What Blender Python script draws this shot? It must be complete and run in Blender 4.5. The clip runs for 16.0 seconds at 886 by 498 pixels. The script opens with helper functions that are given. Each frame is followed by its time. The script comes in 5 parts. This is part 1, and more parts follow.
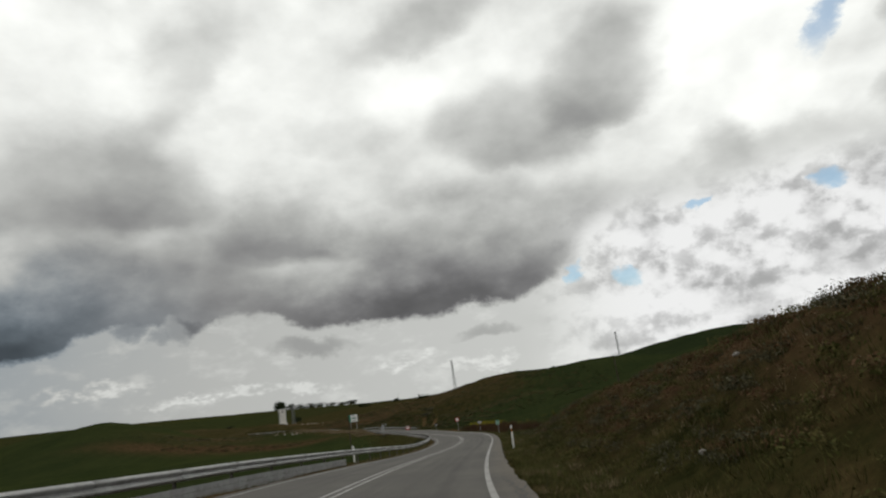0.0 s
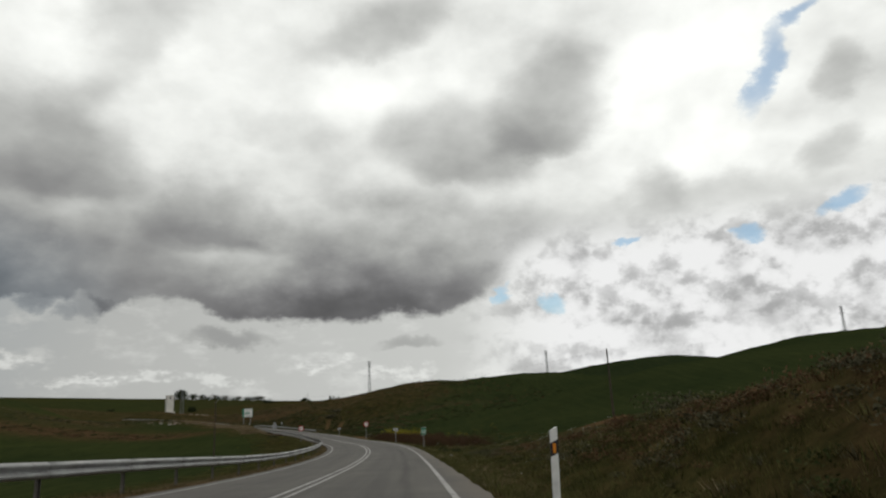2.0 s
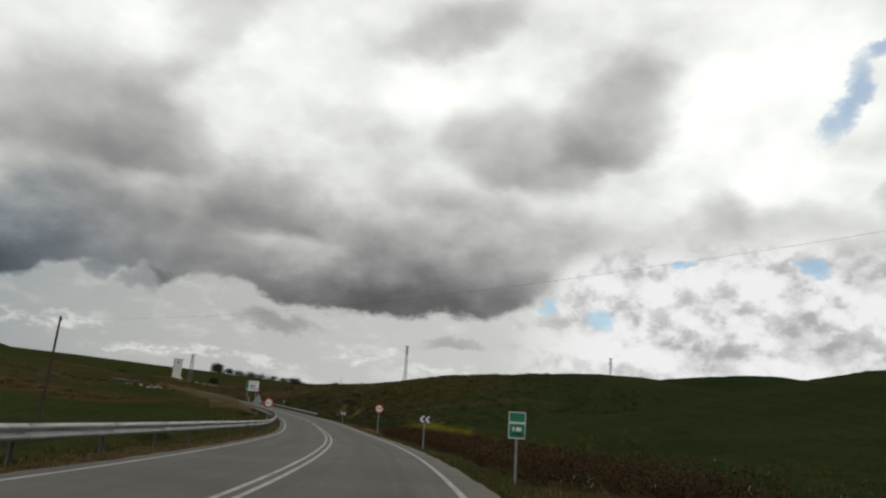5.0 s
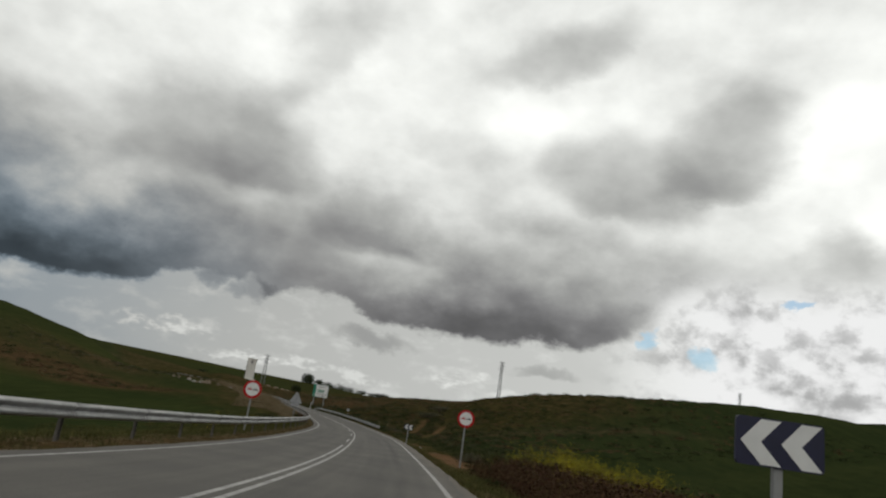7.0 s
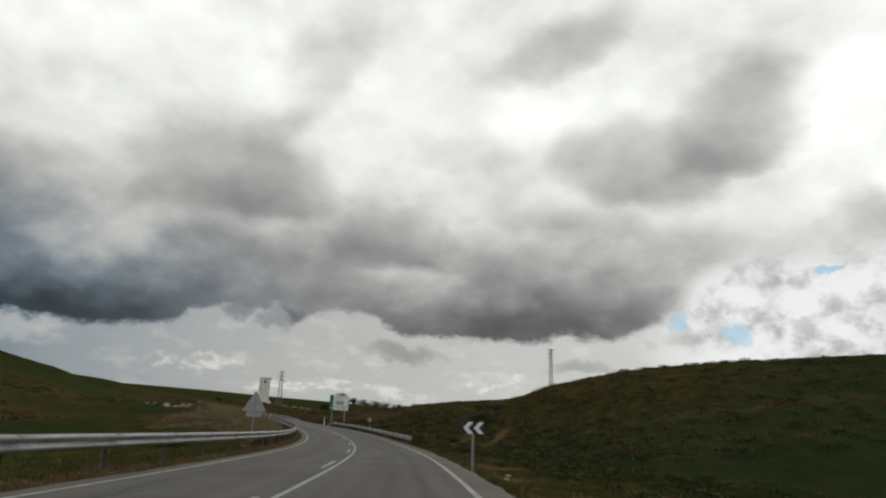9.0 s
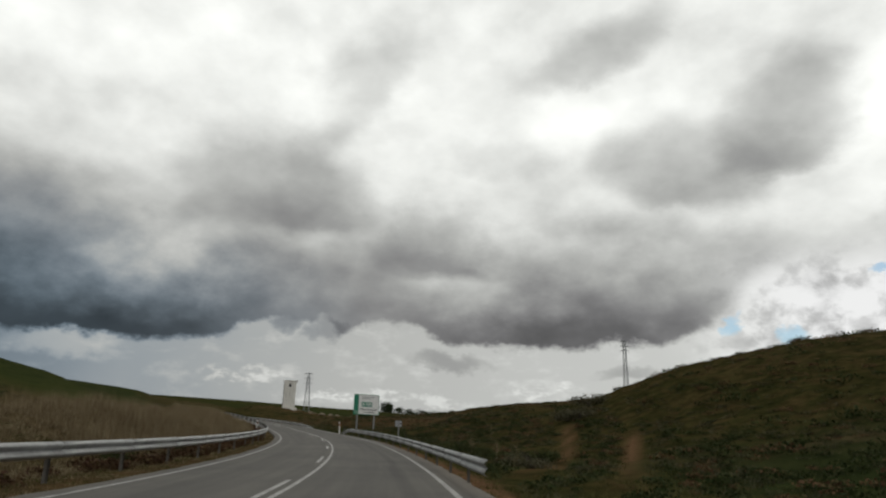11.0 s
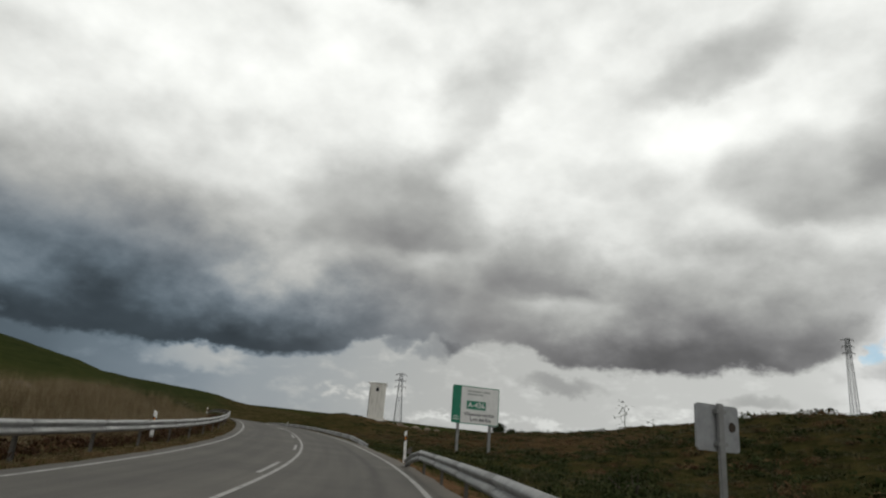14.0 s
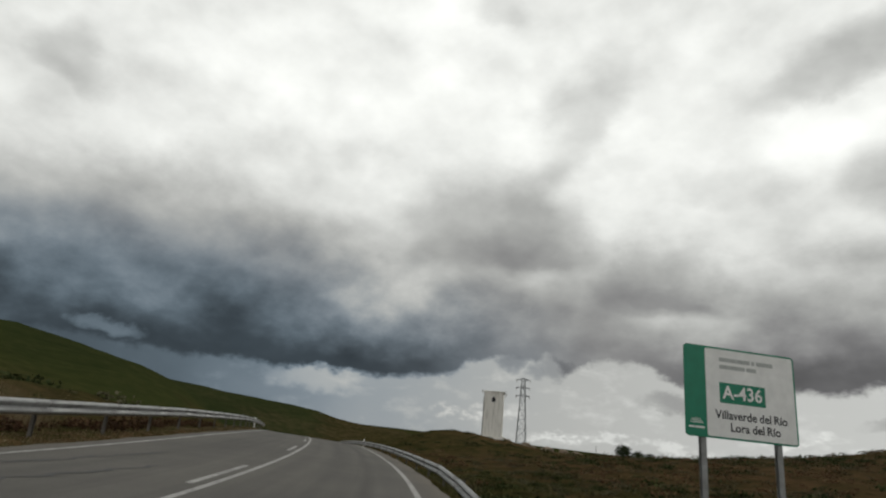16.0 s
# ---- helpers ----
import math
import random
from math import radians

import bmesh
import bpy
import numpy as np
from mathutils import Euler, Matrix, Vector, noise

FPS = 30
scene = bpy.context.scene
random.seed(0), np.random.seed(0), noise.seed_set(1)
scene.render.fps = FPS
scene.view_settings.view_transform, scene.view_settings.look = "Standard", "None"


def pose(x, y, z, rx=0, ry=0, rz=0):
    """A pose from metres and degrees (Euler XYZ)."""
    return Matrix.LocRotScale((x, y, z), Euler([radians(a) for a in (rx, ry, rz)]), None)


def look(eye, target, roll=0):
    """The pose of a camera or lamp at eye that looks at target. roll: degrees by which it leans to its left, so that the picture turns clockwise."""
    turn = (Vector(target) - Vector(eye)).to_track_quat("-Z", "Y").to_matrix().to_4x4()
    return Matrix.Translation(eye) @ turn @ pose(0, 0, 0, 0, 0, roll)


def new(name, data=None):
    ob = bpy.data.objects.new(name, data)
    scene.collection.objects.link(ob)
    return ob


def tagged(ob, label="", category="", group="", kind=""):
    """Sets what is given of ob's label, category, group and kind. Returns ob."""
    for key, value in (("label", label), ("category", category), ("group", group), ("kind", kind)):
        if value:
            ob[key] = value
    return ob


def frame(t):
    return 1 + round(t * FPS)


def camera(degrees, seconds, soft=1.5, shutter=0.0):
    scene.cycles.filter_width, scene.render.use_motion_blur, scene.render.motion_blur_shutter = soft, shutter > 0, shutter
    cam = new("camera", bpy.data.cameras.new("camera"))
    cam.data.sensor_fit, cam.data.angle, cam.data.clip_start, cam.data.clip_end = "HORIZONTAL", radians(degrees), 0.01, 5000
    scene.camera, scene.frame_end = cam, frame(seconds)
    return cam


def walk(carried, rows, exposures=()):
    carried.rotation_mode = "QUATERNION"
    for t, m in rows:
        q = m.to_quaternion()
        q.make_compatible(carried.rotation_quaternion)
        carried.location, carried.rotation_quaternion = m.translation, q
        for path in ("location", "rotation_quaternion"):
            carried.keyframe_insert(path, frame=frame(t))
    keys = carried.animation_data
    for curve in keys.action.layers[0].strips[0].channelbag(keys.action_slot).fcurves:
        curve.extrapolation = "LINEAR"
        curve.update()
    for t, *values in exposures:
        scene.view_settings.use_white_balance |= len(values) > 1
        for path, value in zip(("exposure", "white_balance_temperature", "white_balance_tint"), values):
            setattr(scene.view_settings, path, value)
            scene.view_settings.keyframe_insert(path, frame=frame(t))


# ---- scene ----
cam = camera(66.8, 16.0, soft=2.2)
PATH = [
    (0, (-0.032, -0.004, 1.541), (-1.564, 19.383, 6.212), -8.69),
    (0.5, (-1.210, 7.811, 1.229), (-1.764, 27.266, 5.833), -9.70),
    (1, (-2.145, 15.676, 0.957), (-1.837, 35.153, 5.492), -8.93),
    (1.5, (-2.492, 23.626, 0.747), (-1.775, 43.064, 5.400), -6.58),
    (2, (-2.800, 31.624, 0.476), (-2.315, 51.038, 5.257), -2.98),
    (2.5, (-3.030, 39.645, 0.207), (-2.846, 59.071, 4.961), 0.46),
    (3, (-3.283, 47.663, -0.066), (-3.234, 67.059, 4.811), 0.87),
    (3.5, (-3.678, 55.654, -0.322), (-3.775, 75.069, 4.479), 1.09),
    (6, (-6.889, 98.189, -1.191), (-9.159, 117.397, 3.898), 7.06),
    (6.5, (-8.108, 106.836, -1.294), (-11.191, 125.888, 3.953), 8.82),
    (7, (-9.625, 115.412, -1.403), (-13.585, 134.294, 3.869), 8.46),
    (7.5, (-11.572, 123.884, -1.529), (-15.859, 142.715, 3.666), 4.49),
    (8, (-13.614, 132.286, -1.585), (-17.704, 151.149, 3.654), 0.75),
    (8.5, (-15.693, 140.640, -1.598), (-19.987, 159.437, 3.715), 1.21),
    (9, (-17.807, 148.956, -1.586), (-22.338, 167.662, 3.850), 2.09),
    (11.5, (-30.185, 189.051, -1.167), (-36.219, 207.236, 4.568), 1.67),
    (12, (-33.167, 196.563, -1.051), (-39.480, 214.605, 4.831), 2.49),
    (12.5, (-36.225, 204.026, -0.893), (-43.032, 221.862, 5.068), 3.15),
    (13, (-39.350, 211.462, -0.648), (-46.852, 228.998, 5.370), 5.00),
    (13.5, (-42.720, 218.801, -0.374), (-50.963, 235.975, 5.718), 5.13),
    (14, (-46.491, 225.961, -0.123), (-55.228, 242.892, 5.961), 4.22),
    (14.5, (-50.463, 232.985, 0.150), (-59.705, 249.618, 6.308), 4.14),
    (15, (-54.593, 239.756, 0.459), (-64.631, 255.883, 6.716), 4.96),
    (15.5, (-58.890, 246.316, 0.795), (-69.590, 262.029, 7.008), 5.35),
    (16, (-63.353, 252.717, 1.151), (-74.796, 267.823, 7.544), 5.18),
]
walk(cam, [(t, look(eye, target, roll)) for t, eye, target, roll in PATH],
     exposures=[(0, 0.0), (16, 0.0)])

# ================= world: broken cloud over a pale sky, and a soft sun =================
world = bpy.data.worlds.new("world")
scene.world = world
world.use_nodes = True
WT = world.node_tree
WT.nodes.clear()


def wm(op, *args):
    n = WT.nodes.new("ShaderNodeMath")
    n.operation = op
    for i, a in enumerate(args):
        if isinstance(a, (int, float)):
            n.inputs[i].default_value = a
        else:
            WT.links.new(a, n.inputs[i])
    return n.outputs[0]


def wnoise(vec, scale, detail=4.0, rough=0.55, off=0.0):
    if off:
        a = WT.nodes.new("ShaderNodeVectorMath")
        a.operation = "ADD"
        WT.links.new(vec, a.inputs[0])
        a.inputs[1].default_value = (off, off * 0.7, -off)
        vec = a.outputs[0]
    n = WT.nodes.new("ShaderNodeTexNoise")
    n.inputs["Scale"].default_value = scale
    n.inputs["Detail"].default_value = detail
    n.inputs["Roughness"].default_value = rough
    WT.links.new(vec, n.inputs["Vector"])
    return n.outputs["Fac"]


def wstep(v, lo, hi):
    n = WT.nodes.new("ShaderNodeMapRange")
    n.interpolation_type = "SMOOTHSTEP"
    WT.links.new(v, n.inputs["Value"])
    n.inputs["From Min"].default_value, n.inputs["From Max"].default_value = lo, hi
    return n.outputs[0]


def wmix(fac, a, b):
    n = WT.nodes.new("ShaderNodeMix")
    n.data_type = "RGBA"
    for sock, v in ((n.inputs[0], fac), (n.inputs[6], a), (n.inputs[7], b)):
        if isinstance(v, (int, float)):
            sock.default_value = v
        elif isinstance(v, tuple):
            sock.default_value = (*v, 1)
        else:
            WT.links.new(v, sock)
    return n.outputs[2]


coord = WT.nodes.new("ShaderNodeTexCoord").outputs["Generated"]
sep = WT.nodes.new("ShaderNodeSeparateXYZ")
WT.links.new(coord, sep.inputs[0])
AZ = wm("MULTIPLY", wm("ARCTAN2", sep.outputs[0], sep.outputs[1]), 57.2958)
EL = wm("MULTIPLY", wm("ARCSINE", sep.outputs[2]), 57.2958)
# clouds flatten towards the horizon: noise is read in a stretched space
stretch = WT.nodes.new("ShaderNodeVectorMath")
stretch.operation = "MULTIPLY"
WT.links.new(coord, stretch.inputs[0])
stretch.inputs[1].default_value = (1, 1, 1.45)
SV = stretch.outputs[0]
N1 = wm("SUBTRACT", wnoise(SV, 4.0, 3), 0.5)
N2 = wm("SUBTRACT", wnoise(SV, 4.0, 3, off=7.3), 0.5)
N3 = wm("SUBTRACT", wnoise(SV, 15.0, 6, 0.62, off=3.1), 0.5)
N4 = wm("SUBTRACT", wnoise(SV, 15.0, 6, 0.62, off=11.7), 0.5)
WAZ = wm("ADD", AZ, wm("ADD", wm("MULTIPLY", N1, 10.0), wm("MULTIPLY", N3, 3.0)))
WEL = wm("ADD", EL, wm("ADD", wm("MULTIPLY", N2, 5.0), wm("MULTIPLY", N4, 2.2)))
FAZ = wm("ADD", AZ, wm("MULTIPLY", N3, 5.0))
FEL = wm("ADD", EL, wm("MULTIPLY", N4, 3.5))


def blob(az, el, w, up, down, tilt=0.0, inner=0.0, fine=False):
    """A soft mask round a direction: w across, up and down the half heights, in degrees."""
    c, s = math.cos(radians(tilt)), math.sin(radians(tilt))
    a, e = (FAZ, FEL) if fine else (WAZ, WEL)
    u = wm("MULTIPLY_ADD", a, c / w, wm("MULTIPLY_ADD", e, s / w, -(az * c + el * s) / w))
    v = wm("MULTIPLY_ADD", e, c / up, wm("MULTIPLY_ADD", a, -s / up, -(el * c - az * s) / up))
    v = wm("MAXIMUM", v, wm("MULTIPLY", v, -up / down))
    r2 = wm("MULTIPLY_ADD", u, u, wm("MULTIPLY", v, v))
    return wstep(r2, 1.0, inner)


def lifted(vec, dz):
    n = WT.nodes.new("ShaderNodeVectorMath")
    n.operation = "ADD"
    WT.links.new(vec, n.inputs[0])
    n.inputs[1].default_value = (0, 0, dz)
    return n.outputs[0]


# a level cloud sheet in perspective: its texture flattens towards the horizon
spread = WT.nodes.new("ShaderNodeVectorMath")
spread.operation = "SCALE"
WT.links.new(coord, spread.inputs[0])
WT.links.new(wm("DIVIDE", 1.0, wm("ADD", wm("MAXIMUM", sep.outputs[2], 0.0), 0.55)), spread.inputs["Scale"])
SHEET_V = spread.outputs[0]
FIBRE = wm("SUBTRACT", wnoise(SHEET_V, 5.0, 6, 0.5, off=1.9), 0.5)
WISP = wm("SUBTRACT", wnoise(SHEET_V, 13.0, 5, 0.5, off=4.3), 0.5)
# billows: lit from above, grey beneath
BILLOW = wm("SUBTRACT", wnoise(SV, 7.0, 6, 0.5, off=1.9), wnoise(lifted(SV, 0.045), 7.0, 6, 0.5, off=1.9))


def by_azimuth(*knots):
    """A value that runs with the azimuth through (degrees, value) knots."""
    r = WT.nodes.new("ShaderNodeValToRGB")
    el = r.color_ramp.elements
    while len(el) < len(knots):
        el.new(0.5)
    for e, (a, v) in zip(el, knots):
        e.position, e.color = (a + 90) / 180, (v / 20, v / 20, v / 20, 1)
    WT.links.new(wm("MULTIPLY_ADD", WAZ, 1 / 180, 0.5), r.inputs[0])
    return wm("MULTIPLY", r.outputs[0], 20.0)


# the open upper cloud
LUM = wm("MULTIPLY_ADD", FIBRE, 0.50, 0.88)
LUM = wm("MULTIPLY", LUM, wm("MULTIPLY_ADD", BILLOW, 0.9, 1.0))


def shade(amount, *args, **kw):
    global LUM
    LUM = wm("MULTIPLY", LUM, wm("MULTIPLY_ADD", blob(*args, **kw), -amount, 1.0))


# thin bright places
BRI = wm("MULTIPLY", blob(23.0, 24.0, 12.0, 12.0, 9.0), 1.6)
for az, el, w, up, down, gain in ((-4.0, 26.5, 8.0, 4.5, 4.0, 0.8), (-46.0, 33.0, 20.0, 10.0, 9.0, 0.8), (-16.0, 25.5, 8.0, 8.0, 6.0, 0.6),
                                  (-32.0, 28.5, 6.0, 5.0, 4.0, 0.5), (-21.5, 21.5, 4.0, 4.0, 4.0, 0.4), (-6.0, 26.3, 5.0, 3.0, 4.0, 0.4)):
    BRI = wm("MULTIPLY_ADD", blob(az, el, w, up, down), gain, BRI)
LUM = wm("MULTIPLY_ADD", BRI, 0.20, LUM)
# the grey lens ahead
shade(0.46, -18.0, 15.2, 8.4, 6.4, 1.5, tilt=-2, inner=0.05)
shade(0.20, -24.0, 15.0, 14.0, 6.0, 5.0)
shade(0.25, -17.8, 15.3, 5.5, 1.7, 0.8, tilt=-7)
# twin lumps high ahead
shade(0.42, 2.8, 20.6, 9.0, 7.0, 2.2, tilt=-5, inner=0.05)
shade(0.28, -1.0, 15.0, 15.0, 6.0, 6.0)
shade(0.14, 1.6, 19.9, 5.5, 2.2, 1.2, tilt=-2)
shade(0.46, 11.2, 23.2, 7.2, 9.0, 3.0, tilt=-8, inner=0.05)
shade(0.22, 10.2, 21.6, 5.8, 3.2, 1.3, tilt=-4)
# the lump above the shower cloud
shade(0.44, -32.4, 19.3, 10.6, 7.6, 2.6, tilt=4, inner=0.05)
shade(0.22, -31.2, 18.9, 5.4, 3.0, 1.5, tilt=4)
# the grey gap between the two decks
shade(0.34, -25.5, 14.5, 6.0, 6.0, 4.5)
# streaks
shade(0.24, -26.4, 28.6, 10.0, 4.4, 3.4, tilt=57)
shade(0.32, -2.4, 32.0, 9.6, 3.2, 2.2, tilt=22)
shade(0.26, -69.6, 26.7, 4.2, 3.3, 2.4, tilt=-32)
shade(0.22, -33.0, 38.4, 4.2, 2.2, 1.4, tilt=-5)
shade(0.18, -11.8, 23.7, 5.3, 3.3, 1.9, tilt=-2)
# lumps among the breaks
shade(0.38, 19.9, 15.9, 3.6, 4.0, 2.0, tilt=-11, inner=0.05)
shade(0.34, 24.6, 15.9, 7.8, 2.8, 1.2, tilt=6, inner=0.05)
shade(0.16, 22.0, 14.4, 4.1, 1.7, 0.7, tilt=-3)
shade(0.32, 33.9, 17.9, 2.5, 2.2, 1.4, tilt=2)
shade(0.34, 33.5, 22.6, 2.3, 3.1, 1.9, tilt=-10)
# the left is greyer
shade(0.16, -42.0, 16.0, 34.0, 10.0, 9.0)
shade(0.40, -60.0, 16.5, 20.0, 7.0, 6.0)
LUM = wm("MULTIPLY", LUM, wm("MULTIPLY_ADD", WISP, 0.22, 1.0))
# the dark deck with its level ragged foot: blue-black shower cloud to the left, grey belly ahead, breaking up to the right
FOOT = by_azimuth((-88, 7.0), (-68, 7.4), (-60, 7.4), (-52, 7.6), (-40, 7.2), (-36, 8.0), (-31.5, 10.0), (-29.5, 8.9), (-27.8, 9.9), (-26, 8.4), (-23.5, 9.9), (-20, 9.6), (-17, 8.2), (-8, 8.2), (1, 8.6), (5, 10.2), (10, 13.0), (40, 15.5))
DARK = by_azimuth((-88, 0.075), (-66, 0.060), (-52, 0.060), (-44, 0.056), (-38, 0.080), (-33, 0.17), (-27, 0.29), (-21, 0.27), (-16, 0.15), (-8, 0.115), (0, 0.13), (4, 0.20), (8, 0.45), (13, 0.72), (40, 0.8))
THICK = by_azimuth((-88, 14.0), (-60, 14.0), (-45, 12.5), (-35, 9.5), (-26, 7.5), (-18, 8.0), (-8, 11.0), (2, 11.0), (8, 6.0), (20, 3.0))
OVER = wm("SUBTRACT", wm("MULTIPLY_ADD", N4, 3.2, wm("MULTIPLY_ADD", N2, 2.0, EL)), FOOT)
RISE = wm("DIVIDE", OVER, THICK)
RISE = wm("MULTIPLY_ADD", N1, 0.6, wm("MULTIPLY_ADD", N3, 0.2, wm("MULTIPLY_ADD", FIBRE, 0.5, RISE)))
FADE = wstep(RISE, 0.08, 1.15)
BELLY = wm("MULTIPLY", DARK, wm("MULTIPLY_ADD", WISP, 0.5, wm("MULTIPLY_ADD", FIBRE, 0.9, 1.0)))
DECK = wm("ADD", wm("MULTIPLY", wm("SUBTRACT", 1.0, FADE), BELLY), wm("MULTIPLY", FADE, LUM))
# below the deck: paler sky with small cumulus, dim under the shower
LOWV = by_azimuth((-88, 0.08), (-66, 0.10), (-58, 0.14), (-51, 0.23), (-42, 0.36), (-30, 0.47), (-15, 0.56), (0, 0.64), (8, 0.78), (40, 0.84))
flat = WT.nodes.new("ShaderNodeVectorMath")
flat.operation = "MULTIPLY"
WT.links.new(coord, flat.inputs[0])
flat.inputs[1].default_value = (1, 1, 2.2)
LV = flat.outputs[0]
PUFF = wnoise(LV, 15.0, 6, 0.6, off=5.5)
LOWV = wm("MULTIPLY", LOWV, wm("MULTIPLY_ADD", wstep(PUFF, 0.50, 0.74), 0.24, 0.93))
# heaped cumulus to the right: white heads over grey feet, smaller towards the horizon
heap = WT.nodes.new("ShaderNodeVectorMath")
heap.operation = "MULTIPLY"
WT.links.new(coord, heap.inputs[0])
heap.inputs[1].default_value = (1, 1, 1.3)
PV = heap.outputs[0]
HEADS = wnoise(PV, 15.0, 7, 0.56, off=8.1)
SLOPE = wm("SUBTRACT", HEADS, wnoise(lifted(PV, 0.022), 15.0, 7, 0.56, off=8.1))
side = wm("MULTIPLY", wstep(AZ, 1.0, 13.0), wstep(wm("MULTIPLY_ADD", N2, 4.0, EL), 17.0, 12.0))
CUMULUS = wm("MULTIPLY", wm("MULTIPLY_ADD", wstep(HEADS, 0.30, 0.56), 0.37, 0.57), wm("MULTIPLY_ADD", wstep(SLOPE, 0.03, -0.13), -0.30, 1.0))
BELOW = wm("MULTIPLY_ADD", wm("SUBTRACT", CUMULUS, LOWV), side, LOWV)
EDGE = wstep(wm("DIVIDE", OVER, wm("MULTIPLY_ADD", wstep(AZ, 2.0, 10.0), 3.0, 1.0)), -0.3, 0.5)
LUM = wm("MULTIPLY_ADD", wm("SUBTRACT", DECK, BELOW), EDGE, BELOW)
LUM = wm("MULTIPLY_ADD", wm("SUBTRACT", CUMULUS, LUM), wm("MULTIPLY", side, 0.65), LUM)
# scud and low wisps
shade(0.34, -17.0, 6.9, 4.5, 1.0, 0.8, fine=True)
shade(0.30, -1.9, 5.9, 3.2, 0.9, 0.6, fine=True)
shade(0.40, -30.6, 9.4, 1.7, 0.8, 0.9, fine=True)
shade(0.34, -26.6, 9.2, 2.0, 0.9, 0.9, fine=True)
shade(0.30, -28.4, 8.6, 1.4, 0.6, 0.6, fine=True)
# small cumulus low in the distance
RAGS = wstep(wnoise(LV, 42.0, 5, 0.6, off=2.7), 0.40, 0.60)
for az, el, w in ((-27.0, 3.6, 2.6), (-22.6, 3.9, 3.4), (-16.5, 3.6, 2.4), (-9.0, 4.6, 2.6), (-33.0, 5.0, 3.0), (-3.0, 3.4, 3.0)):
    LUM = wm("MULTIPLY_ADD", wm("MULTIPLY", blob(az, el, w * 1.4, 0.9, 0.5, inner=0.2, fine=True), RAGS), 0.20, LUM)
# gaps of light under the shower cloud
LUM = wm("MULTIPLY_ADD", blob(-62.8, 8.6, 3.6, 1.1, 0.9, fine=True), 0.12, LUM)
LUM = wm("MULTIPLY_ADD", blob(-47.0, 7.0, 5.0, 0.9, 1.4, fine=True), 0.14, LUM)
# the brightest cloud saturates gently
LUM = wm("MULTIPLY", LUM, wm("MULTIPLY_ADD", wm("MULTIPLY", LUM, LUM), -0.09, 1.0))
# the sky overhead, out of view, is dimmed to weaken light on the ground
LUM = wm("MULTIPLY", LUM, wm("MULTIPLY_ADD", wstep(EL, 40.0, 56.0), -0.50, 1.0))
LUM = wm("MAXIMUM", LUM, 0.03)
# shaded cloud is faintly violet, the shower cloud blue-grey
blue = blob(-62.0, 8.0, 42.0, 13.0, 18.0)
tint = wmix(wstep(LUM, 0.45, 0.08), (0.985, 1.0, 0.962), (1.0, 0.995, 1.012))
tint = wmix(side, tint, (0.995, 1.0, 0.995))
tint = wmix(wm("MULTIPLY", blue, wstep(LUM, 0.55, 0.10)), tint, (0.72, 0.95, 1.14))
mulc = WT.nodes.new("ShaderNodeVectorMath")
mulc.operation = "SCALE"
WT.links.new(tint, mulc.inputs[0])
WT.links.new(LUM, mulc.inputs["Scale"])
SUN_AZ, SUN_EL = 12.0, 52.0
sky = WT.nodes.new("ShaderNodeTexSky")
sky.sky_type = "NISHITA"
sky.sun_disc = False
sky.sun_elevation, sky.sun_rotation = radians(SUN_EL), radians(SUN_AZ)
blu = WT.nodes.new("ShaderNodeVectorMath")
blu.operation = "SCALE"
WT.links.new(sky.outputs[0], blu.inputs[0])
blu.inputs["Scale"].default_value = 0.085
HOLE = blob(29.7, 24.6, 1.3, 4.6, 4.4, tilt=-36, fine=True)
for hole in ((10.3, 8.3, 1.7, 0.8, 0.8, 5), (6.1, 9.6, 0.6, 1.7, 1.4, -30), (26.4, 12.5, 1.4, 0.8, 0.7, 10),
             (33.6, 13.9, 2.3, 0.8, 0.8, 15), (17.0, 13.0, 1.6, 0.4, 0.35, 12), (33.0, 28.0, 2.2, 0.9, 0.9, 35)):
    HOLE = wm("MAXIMUM", HOLE, blob(*hole[:5], tilt=hole[5], fine=True))
clear = wmix(1.0, blu.outputs[0], (0.80, 0.98, 1.0))
clear.node.blend_type = "MULTIPLY"
cloud = wmix(wm("MULTIPLY", HOLE, 0.8), mulc.outputs[0], clear)
bg = WT.nodes.new("ShaderNodeBackground")
WT.links.new(cloud, bg.inputs[0])
bg.inputs[1].default_value = 1.0
wout = WT.nodes.new("ShaderNodeOutputWorld")
WT.links.new(bg.outputs[0], wout.inputs[0])

sun = new("sun", bpy.data.lights.new("sun", "SUN"))
sun.data.energy, sun.data.angle, sun.data.color = 0.5, radians(16), (1.0, 0.96, 0.9)
SA, SE = radians(SUN_AZ), radians(SUN_EL)
sun.matrix_world = look((0, 0, 60), (-math.sin(SA) * math.cos(SE), -math.cos(SA) * math.cos(SE), 60 - math.sin(SE)))

# ================= materials =================


def material(name, build):
    m = bpy.data.materials.new(name)
    m.use_nodes = True
    nt = m.node_tree
    bsdf = nt.nodes["Principled BSDF"]
    build(nt, bsdf)
    return m


def nz(nt, scale, detail=5.0, rough=0.6, vec=None, dist=0.0):
    n = nt.nodes.new("ShaderNodeTexNoise")
    n.inputs["Scale"].default_value, n.inputs["Detail"].default_value = scale, detail
    n.inputs["Roughness"].default_value, n.inputs["Distortion"].default_value = rough, dist
    if vec is None:
        vec = nt.nodes.new("ShaderNodeTexCoord").outputs["Object"]
    nt.links.new(vec, n.inputs["Vector"])
    return n.outputs["Fac"]


